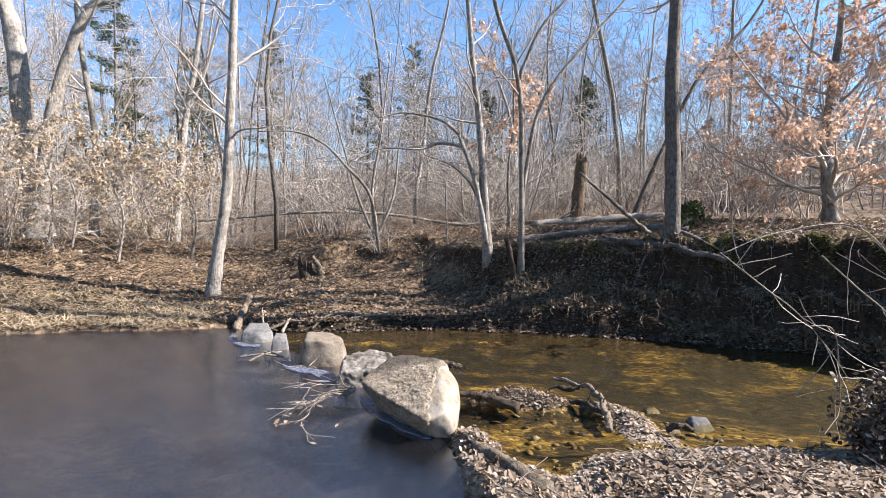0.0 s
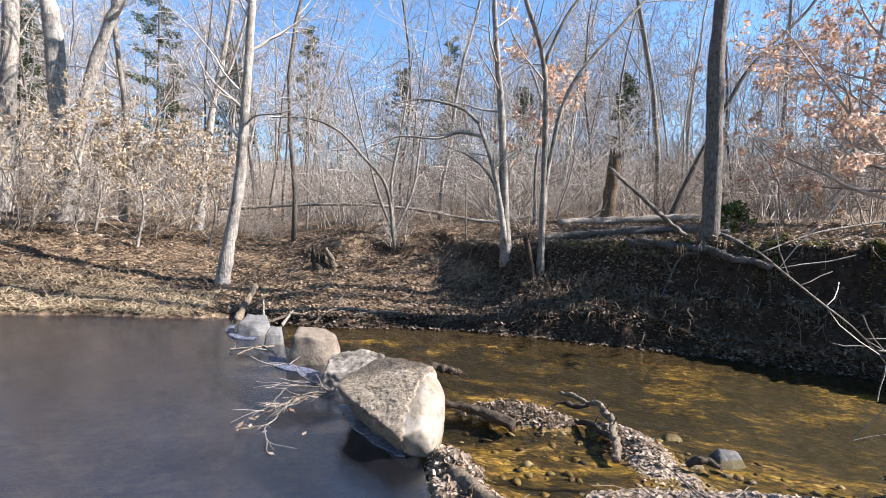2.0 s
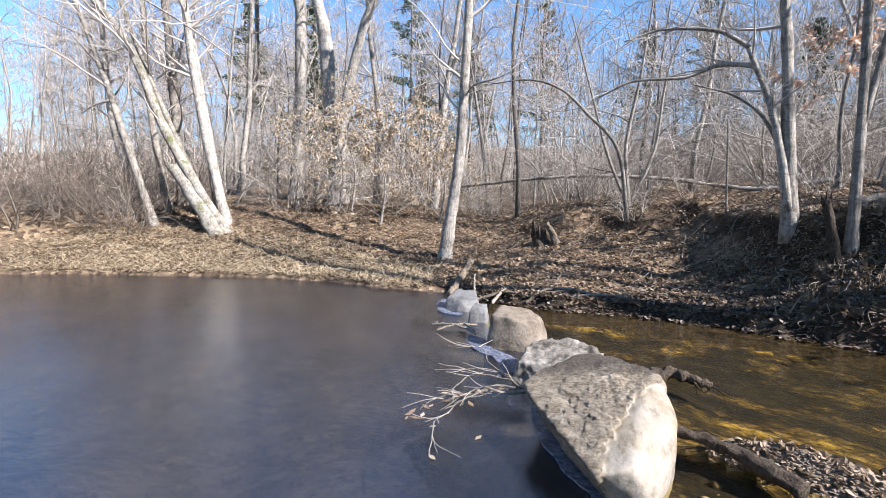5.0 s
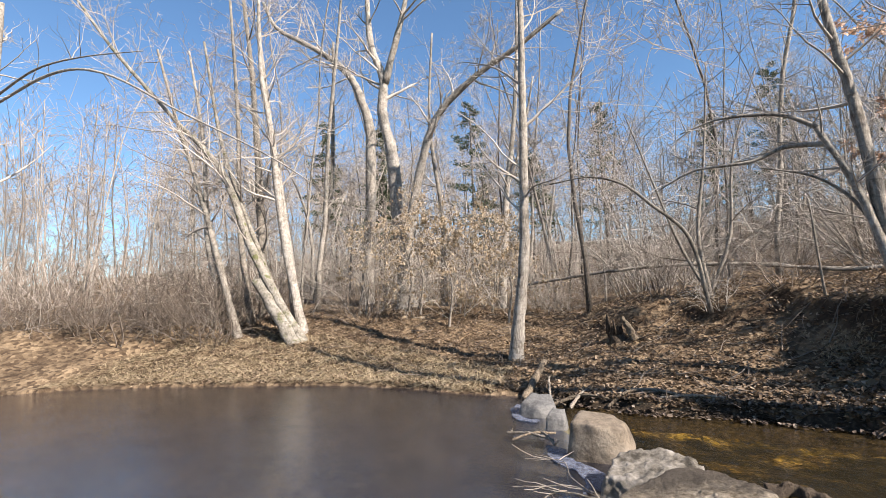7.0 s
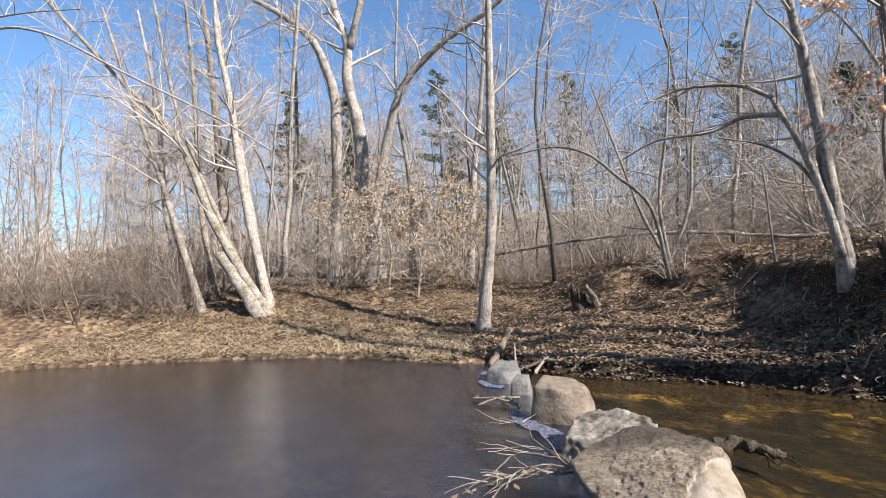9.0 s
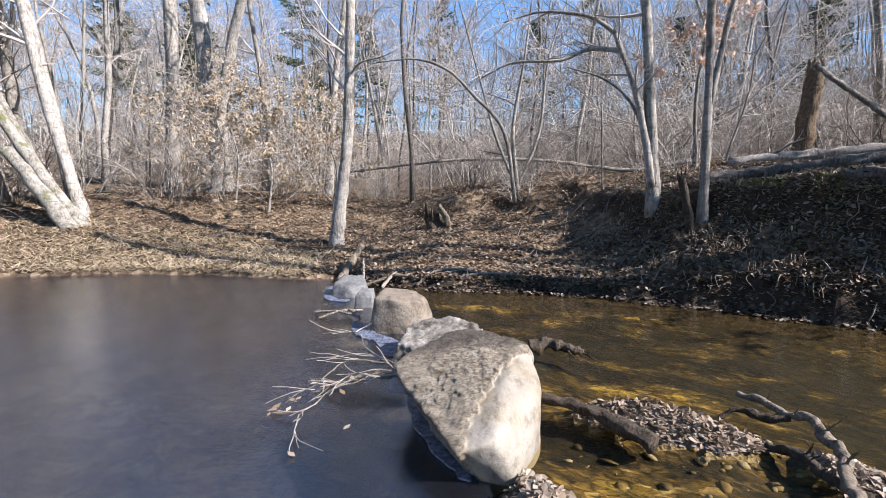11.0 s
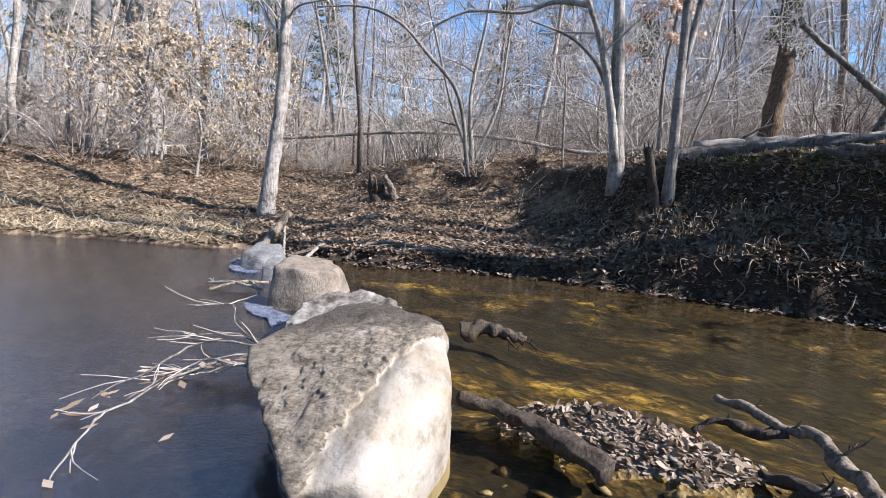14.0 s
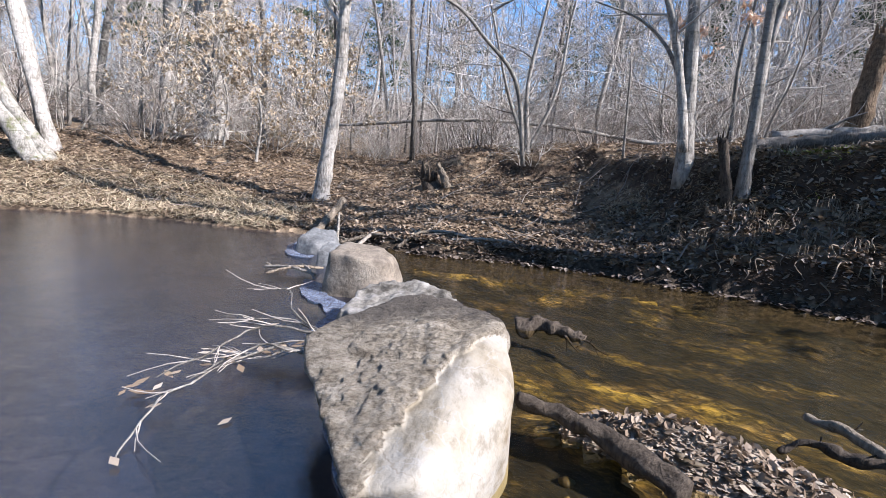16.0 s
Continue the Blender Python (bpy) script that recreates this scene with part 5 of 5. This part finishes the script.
# ---- ground cover ----
def litter(name, label, xs, ys, half, slim, mat, seed, tilt=0.4, lift=0.015, floor=None, category="leaves", upright=0.0, bend=0.45):
    """Many small folded blades or leaves lying on the ground, as one mesh."""
    r = np.random.default_rng(seed)
    n = len(xs)
    z = land(xs, ys)
    if floor is not None:
        rise = np.hypot(land(xs + 0.06, ys) - z, land(xs, ys + 0.06) - z) / 0.06
        drift = np.clip(0.5 + 1.1 * wob(xs, ys, 2.6, 3), 0.4, 1.0)
        keep = (z > floor) & ((rise < 0.5) | (r.random(n) < drift))
        xs, ys, z, n = xs[keep], ys[keep], z[keep], int(keep.sum())
    a = r.uniform(0, 2 * np.pi, n)
    dip = r.normal(0, tilt, n) + upright
    roll = r.normal(0, tilt, n)
    size = half * r.uniform(0.6, 1.35, n)
    al = np.stack([np.cos(a) * np.cos(dip), np.sin(a) * np.cos(dip), np.sin(dip)], 1) * size[:, None]
    ac = np.stack([-np.sin(a) * np.cos(roll), np.cos(a) * np.cos(roll), np.sin(roll)], 1) * (size * slim * r.uniform(0.7, 1.3, n))[:, None]
    up = np.cross(al, ac)
    up /= np.linalg.norm(up, axis=1, keepdims=True) + 1e-9
    curl = (size * r.uniform(-0.1, bend, n) * min(1.0, slim * 2))[:, None]
    p = np.stack([xs, ys, z + lift * r.uniform(0.2, 1.6, n) + np.abs(np.sin(dip)) * size * 0.8], 1)
    k = r.uniform(0.6, 1.0, (n, 1))
    v = np.stack([p - al, p - al * 0.45 + ac * 0.8 + up * curl, p + al * 0.35 + ac * k + up * curl * 1.2, p + al + up * curl * 0.6, p + al * 0.3 - ac + up * curl, p - al * 0.5 - ac * 0.75 * k + up * curl * 0.8], 1).reshape(-1, 3)
    b = np.arange(n)[:, None] * 6
    f = np.concatenate([b + [0, 1, 2, 3], b + [0, 3, 4, 5]], 1).reshape(-1, 4)
    m = bpy.data.meshes.new(name)
    m.from_pydata(v.tolist(), [], f.tolist())
    m.materials.append(mat)
    return tagged(new(name, m), label, category, kind="stuff")


rs = np.random.default_rng(8)
n = 62000
xs = rs.uniform(-12, 13, n)
ys = np.interp(xs, FAR_X, FAR_Y) + 0.08 + 7.5 * rs.random(n) ** 1.35
litter("fallen_leaves", "brown dry leaves covering the far bank", xs, ys, 0.034, 0.6, LEAF_LITTER, 1, 0.38, 0.02, 0.004)
n = 36000
xs = rs.uniform(0.6, 7.0, n)
ys = np.interp(xs, NEAR_X, NEAR_Y) + 0.15 - 2.2 * rs.random(n) ** 1.5
litter("fallen_leaves", "bleached curled leaves on the near bank", xs, ys, 0.021, 0.6, LEAF_BLEACHED, 2, 0.26, 0.01, 0.005, bend=0.25)
n = 22000
xs = rs.uniform(-4.5, 7.0, n)
ys = np.interp(xs, NEAR_X, NEAR_Y) - 0.3 - 4.6 * rs.random(n)
litter("fallen_leaves", "dry brown leaves over the near bank", xs, ys, 0.03, 0.6, LEAF_LITTER, 19, 0.4, 0.02, 0.005)
n = 9500
u, v = rs.normal(0, 0.42, n), rs.normal(0, 0.14, n)
litter("fallen_leaves", "bleached wet leaves heaped on the gravel bar", 2.0 + u * 0.96 + v * 0.28, 4.85 + v * 0.96 - u * 0.28, 0.018, 0.75, LEAF_BLEACHED, 3, 0.2, 0.008, 0.0, bend=0.15)
n = 1500
u, v = rs.normal(0, 0.45, n), rs.normal(0, 0.16, n)
litter("fallen_leaves", "brown wet leaves mixed into the gravel bar", 2.0 + u * 0.96 + v * 0.28, 4.85 + v * 0.96 - u * 0.28, 0.022, 0.6, LEAF_LITTER, 13, 0.5, 0.02, -0.01)
n = 900
litter("fallen_leaves", "leaves caught along the driftwood", 2.9 + rs.normal(0, 0.13, n), 4.25 + rs.normal(0, 0.3, n), 0.019, 0.65, LEAF_BLEACHED, 4, 0.35, 0.012, -0.02)
n = 16000
xs = rs.uniform(-12.5, -2.2, n)
ys = np.interp(xs, FAR_X, FAR_Y) + 0.03 + 3.2 * rs.random(n) ** 1.2 * np.interp(xs, (-8, -3), (1, 0.45))
litter("dry_grass", "pale flattened dry grass on the pond shore", xs, ys, 0.11, 0.05, STRAW, 5, 0.25, 0.02, 0.015, "grass", 0.12)
n = 5000
xs = rs.uniform(2.6, 6.2, n)
ys = np.interp(xs, FAR_X, FAR_Y) + np.interp(xs, (2.6, 4, 6.2), (1.9, 1.35, 0.9)) + rs.normal(0.15, 0.3, n)
litter("dry_grass", "dry grass drooping over the cut bank", xs, ys, 0.05, 0.06, STRAW, 6, 0.5, 0.02, 0.3, "grass", 0.2)
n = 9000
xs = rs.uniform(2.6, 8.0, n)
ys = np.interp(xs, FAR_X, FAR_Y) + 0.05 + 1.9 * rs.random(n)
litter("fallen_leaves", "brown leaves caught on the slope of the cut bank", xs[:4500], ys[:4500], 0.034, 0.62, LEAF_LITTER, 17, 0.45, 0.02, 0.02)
# half the slope's leaves are coloured darker to deepen the bank's shade
litter("fallen_leaves", "matted leaves coloured dark for shade on the cut bank", xs[4500:], ys[4500:], 0.036, 0.62, LEAF_WET_SHADED, 18, 0.45, 0.02, 0.02)
n = 14000
u = rs.uniform(6.4, 9.6, n)
v = np.interp(u, FAR_X, FAR_Y) + 0.85 + np.abs(rs.normal(0, 0.4, n))
keep = wob(u, v, 3.3, 4) > -0.25
litter("moss", "bright green moss on top of the bank", u[keep], v[keep], 0.02, 0.7, MOSS, 7, 0.6, 0.025, 1.0, "moss")
n = 2600
u = rs.uniform(4.3, 6.2, n)
v = np.interp(u, FAR_X, FAR_Y) + 1.25 + rs.normal(0.15, 0.2, n)
keep = wob(u, v, 4.3, 2) > 0.1
litter("moss", "olive moss over the sunny edge of the bank", u[keep], v[keep], 0.02, 0.7, MOSS, 27, 0.6, 0.02, 0.7, "moss")

n = 7000
xs = rs.uniform(-1.2, 8.4, n)
ys = np.interp(xs, FAR_X, FAR_Y) + rs.normal(0.12, 0.16, n)
litter("fallen_leaves", "dark wet and shaded leaves washed up along the waterline", xs, ys, 0.03, 0.62, LEAF_WET_SHADED, 28, 0.3, 0.02, -0.02)
n = 7000
xs = rs.uniform(4.6, 8.8, n)
ys = np.interp(xs, FAR_X, FAR_Y) + 0.1 + 1.3 * rs.random(n)
litter("fallen_leaves", "brown leaves lodged on ledges of the cut bank", xs, ys, 0.032, 0.62, LEAF_LITTER, 30, 0.35, 0.015, 0.02)
n = 2600
xs = rs.uniform(5.2, 8.4, n)
ys = np.interp(xs, FAR_X, FAR_Y) + np.abs(rs.normal(0.2, 0.16, n))
litter("fallen_leaves", "brown leaves on the low toe of the bank", xs, ys, 0.03, 0.62, LEAF_LITTER, 29, 0.3, 0.02, 0.0)

n = 14000
xs = rs.uniform(5.5, 14.5, n)
ys = np.interp(xs, FAR_X, FAR_Y) + 1.2 + 7.0 * rs.random(n)
litter("fallen_leaves", "brown leaves under the beech behind the bank", xs, ys, 0.04, 0.62, LEAF_LITTER, 31, 0.35, 0.02, 0.5)

n = 800
xs, ys = rs.normal(1.28, 0.12, n), rs.normal(3.85, 0.2, n)
litter("fallen_leaves", "wet brown leaves piled at the tip of the boulder", xs, ys, 0.022, 0.65, LEAF_LITTER, 32, 0.3, 0.01, -0.02)
litter("fallen_leaves", "dry leaves on the debris by the boulder", xs[:350] + 0.03, ys[:350] - 0.02, 0.022, 0.65, LEAF_BLEACHED, 33, 0.35, 0.03, 0.0)

# twigs strewn over the far bank
g = Geo()
rnd = random.Random(91)
for n in range(520):
    x = rnd.uniform(-7, 9.5)
    y = float(np.interp(x, FAR_X, FAR_Y)) + 0.1 + 6 * rnd.random()
    a, ln = rnd.uniform(0, 6.283), rnd.uniform(0.12, 0.7) * (0.35 if x > 2.8 else 1.0)
    p = Vector((x, y, ground_at(x, y) + 0.02))
    q = Vector((x + math.cos(a) * ln, y + math.sin(a) * ln, 0))
    q.z = ground_at(q.x, q.y) + rnd.uniform(0.02, 0.18)
    g.tube([p, p.lerp(q, 0.5) + rand_unit(rnd) * 0.04, q], [rnd.uniform(0.005, 0.014), 0.007, 0.004], 4, caps=False)
for n in range(60):
    x = rnd.uniform(1.2, 5.0)
    y = float(np.interp(x, NEAR_X, NEAR_Y)) - rnd.random() * 1.2
    a, ln = rnd.uniform(0, 6.283), rnd.uniform(0.1, 0.4)
    p = Vector((x, y, ground_at(x, y) + 0.02))
    q = p + Vector((math.cos(a) * ln, math.sin(a) * ln, rnd.uniform(0.0, 0.1)))
    g.tube([p, p.lerp(q, 0.5) + rand_unit(rnd) * 0.02, q], [0.005, 0.004, 0.003], 4, caps=False)
tagged(new("fallen_twigs", g.mesh("fallen_twigs", BRUSH)), "grey fallen twigs strewn over the banks", "twigs", kind="stuff")

# roots that hang out of the cut bank
g = Geo()
for n in range(300):
    x = rnd.uniform(2.8, 9.0)
    d = rnd.uniform(0.12, 1.1)
    y = float(np.interp(x, FAR_X, FAR_Y)) + d
    p = Vector((x, y, ground_at(x, y) + 0.03))
    out = Vector((-0.5, -0.85, 0)) * rnd.uniform(0.02, 0.16)
    e = p + out + Vector((rnd.uniform(-0.1, 0.1), 0, -rnd.uniform(0.05, 0.35)))
    mid = p.lerp(e, 0.5) + Vector((rnd.uniform(-0.08, 0.08), 0, 0.05)) + out * 0.3
    line = smooth_line([p, mid, p.lerp(e, 0.8) + rand_unit(rnd) * 0.05, e], 3)
    g.tube(line, taper(line, rnd.uniform(0.004, 0.012), 0.002), 4, caps=False)
for n in range(70):
    x = rnd.uniform(3.2, 9.0)
    y = float(np.interp(x, FAR_X, FAR_Y)) + rnd.uniform(0.35, 1.15)
    c = Vector((x, y, ground_at(x, y) + 0.02))
    for b in range(rnd.randrange(7, 16)):
        p = c + Vector((rnd.gauss(0, 0.06), rnd.gauss(0, 0.03), rnd.gauss(0, 0.02)))
        out = Vector((-0.5 + rnd.gauss(0, 0.4), -0.85, 0)) * rnd.uniform(0.04, 0.12)
        e = p + out + Vector((0, 0, -rnd.uniform(0.08, 0.26)))
        line = smooth_line([p, p + out * 0.7 + Vector((0, 0, 0.03)), e], 3)
        g.tube(line, taper(line, rnd.uniform(0.003, 0.006), 0.0015), 3, caps=False)
tagged(new("bank_roots", g.mesh("bank_roots", ROOT)), "thin dark roots hanging out of the cut bank", "roots", kind="stuff")
for n, line in enumerate(([(6.25, 7.55, ground_at(6.25, 7.55) + 0.1), (6.05, 7.5, ground_at(6.05, 7.5) + 0.06), (5.8, 7.6, ground_at(5.8, 7.6) + 0.05), (5.5, 7.6, ground_at(5.5, 7.6) + 0.02)], [(6.4, 7.45, 1.85), (6.6, 7.1, 1.65), (6.95, 6.95, 1.48), (7.25, 6.9, 1.5)],
                          [(6.5, 7.5, 1.8), (6.9, 7.3, 1.68), (7.4, 7.15, 1.62), (7.8, 6.9, 1.45)])):
    log("tree_root", "grey exposed root twisting over the bank edge", line, 0.035, 0.014, BARK_DARK, "root", 8, 0, 80 + n)


# ---- pebbles ----
def pebble_mesh(seed):
    bm = bmesh.new()
    bmesh.ops.create_icosphere(bm, subdivisions=1, radius=1.0)
    r = random.Random(seed)
    k = (r.uniform(0.8, 1.2), r.uniform(0.6, 0.9), r.uniform(0.16, 0.3))
    for v in bm.verts:
        v.co = Vector((v.co.x * k[0], v.co.y * k[1], v.co.z * k[2])) * r.uniform(0.72, 1.25)
    m = bpy.data.meshes.new("pebble")
    bm.to_mesh(m)
    bm.free()
    m.materials.append(PEBBLE)
    m.polygons.foreach_set("use_smooth", [True] * len(m.polygons))
    return m


g = Geo()
kinds = [pebble_mesh(n) for n in range(6)]
for n in range(280):
    if n % 3 == 0:
        x, y = rnd.gauss(2.1, 0.5), rnd.gauss(4.75, 0.2)
    elif n % 3 == 1:
        x, y = rnd.uniform(1.3, 3.6), rnd.gauss(4.05, 0.35)
    else:
        x, y = rnd.uniform(1.6, 4.2), rnd.uniform(3.3, 4.6)
    z = ground_at(x, y)
    if z > 0.16 or (x < 1.45 and y > 3.9):
        continue
    s = 0.01 + 0.055 * rnd.random() ** 3
    m = Matrix.Translation((x, y, z + s * 0.06)) @ Euler((rnd.uniform(-0.4, 0.4), rnd.uniform(-0.4, 0.4), rnd.uniform(0, 6.28))).to_matrix().to_4x4() @ Matrix.Scale(s, 4)
    b = len(g.verts)
    src = kinds[n % 6]
    g.verts += [m @ v.co for v in src.vertices]
    g.faces += [tuple(b + i for i in p.vertices) for p in src.polygons]
tagged(new("pebbles", g.mesh("pebbles", PEBBLE)), "tan and grey pebbles on the creek bar and bed", "pebbles", kind="stuff")

# pale stones that lie on the bar and beside the driftwood
pale_kinds = [pebble_mesh(20 + n) for n in range(5)]
for m in pale_kinds:
    m.materials.clear()
    m.materials.append(STONE_TAN)
for n in range(72):
    if n < 46:
        x, y, s = rnd.gauss(2.3, 0.2), rnd.gauss(4.82, 0.13), rnd.uniform(0.016, 0.036)
    elif n < 70:
        x, y, s = rnd.gauss(3.08, 0.2), rnd.gauss(4.25, 0.25), rnd.uniform(0.016, 0.04)
    else:
        x, y, s = rnd.uniform(1.45, 2.7), rnd.uniform(3.5, 4.3), rnd.uniform(0.012, 0.03)
    ob = tagged(new("pebble", pale_kinds[n % 5]), "small pale worn pebble on the gravel", "pebble", group="pale pebbles of the gravel bar")
    ob.matrix_world = Matrix.Translation((x, y, ground_at(x, y) + s * 0.2 + (0.012 if n < 46 else 0.0))) @ Euler((rnd.uniform(-0.3, 0.3), rnd.uniform(-0.3, 0.3), rnd.uniform(0, 6.28))).to_matrix().to_4x4() @ Matrix.Diagonal((s, s, s, 1))

# ---- the sapling on the near bank with flood-caught leaves ----
z = ground_at(4.62, 2.8)
sap = tree("sapling", "bare near sapling with arching pale branches", [([(4.62, 2.8, z), (4.57, 2.8, 0.75), (4.66, 2.8, 1.23), (4.76, 2.8, 1.66), (4.87, 2.8, 1.95), (5.1, 2.8, 2.8)], 0.03, 0.012)],
           BARK_GREY, TWIG, 95, 6, 0.4, 0.7, 0, extra=[([(4.66, 2.78, 1.2), (4.3, 2.7, 1.62), (3.7, 2.6, 1.95), (3.0, 2.6, 1.9), (2.55, 2.6, 1.76)], 0.007, 0.004),
           ([(2.54, 2.6, 1.77), (2.93, 2.6, 1.52), (3.2, 2.6, 1.35), (3.5, 2.6, 1.08), (3.76, 2.6, 0.78)], 0.005, 0.003), ([(3.54, 2.7, 1.73), (3.91, 2.7, 1.48), (4.25, 2.7, 1.25), (4.5, 2.7, 0.9)], 0.007, 0.003),
           ([(3.3, 2.6, 1.25), (3.55, 2.6, 1.2), (3.62, 2.6, 0.86), (3.65, 2.6, 0.6)], 0.006, 0.003)])
g = Geo()
for n in range(3000):
    f = rnd.random()
    p = Vector((4.6 + rnd.gauss(0, 0.17) - (1 - f) * 0.12, 2.8 + rnd.gauss(0, 0.15), z + 0.02 + f * 0.75 * (1 - min(1, abs(rnd.gauss(0, 0.4))))))
    al = rand_unit(rnd) * 0.026
    g.leaf(p, al, al.cross(rand_unit(rnd)).normalized() * 0.017, rnd.uniform(-0.3, 0.5))
ob = new("leaf_clump", g.mesh("leaf_clump", LEAF_WET_SHADED, False))
tagged(ob, "dark clump of flood-caught leaves round the sapling", "leaves", kind="stuff")

for n, (bx, by, h) in enumerate(((7.75, 8.9, 0.55), (8.3, 9.2, 0.4))):
    bz = ground_at(bx, by)
    tree("shrub", "small evergreen shrub with glossy green leaves", [([(bx, by, bz), (bx + 0.05, by, bz + h * 0.5), (bx, by, bz + h)], 0.012, 0.005)], BARK_GREY, TWIG, 300 + n, 10, 0.1, 0.4, 1, leaves=EVERGREEN, leaf_n=700, leaf_size=0.04, category="shrub")

# young copper beech behind the bank, and boughs that reach in over the pond
zz = ground_at(5.5, 13.6)
tree("beech_sapling", "slim beech with a few copper leaves high up", [([(5.5, 13.6, zz), (5.45, 13.6, 3.6), (5.6, 13.6, 5.2), (5.5, 13.6, 7.5)], 0.05, 0.015)], BARK_GREY, TWIG, 96, 14, 0.42, 1.5, 2, leaves=LEAF_ORANGE, leaf_n=1900, leaf_size=0.062)
zz = ground_at(-21, 9.5)
tree("tree", "grey tree whose long pale boughs reach over the pond", [([(-21, 9.5, zz), (-20.8, 9.4, 5), (-20.2, 9.2, 9.0), (-20.0, 9.2, 13)], 0.22, 0.08)], BARK_PALE, TWIG_PALE, 97, 8, 0.5, 3.0, 2,
     extra=[([(-20.3, 9.2, 9.2), (-16.0, 9, 9.2), (-13.2, 9, 8.5), (-9.8, 9, 6.6), (-7.1, 9, 5.1), (-5.7, 9, 4.2)], 0.05, 0.012), ([(-20.2, 9.2, 9.5), (-17, 9, 9.6), (-14.4, 9, 9.3), (-11.4, 9, 8.65)], 0.045, 0.012)])
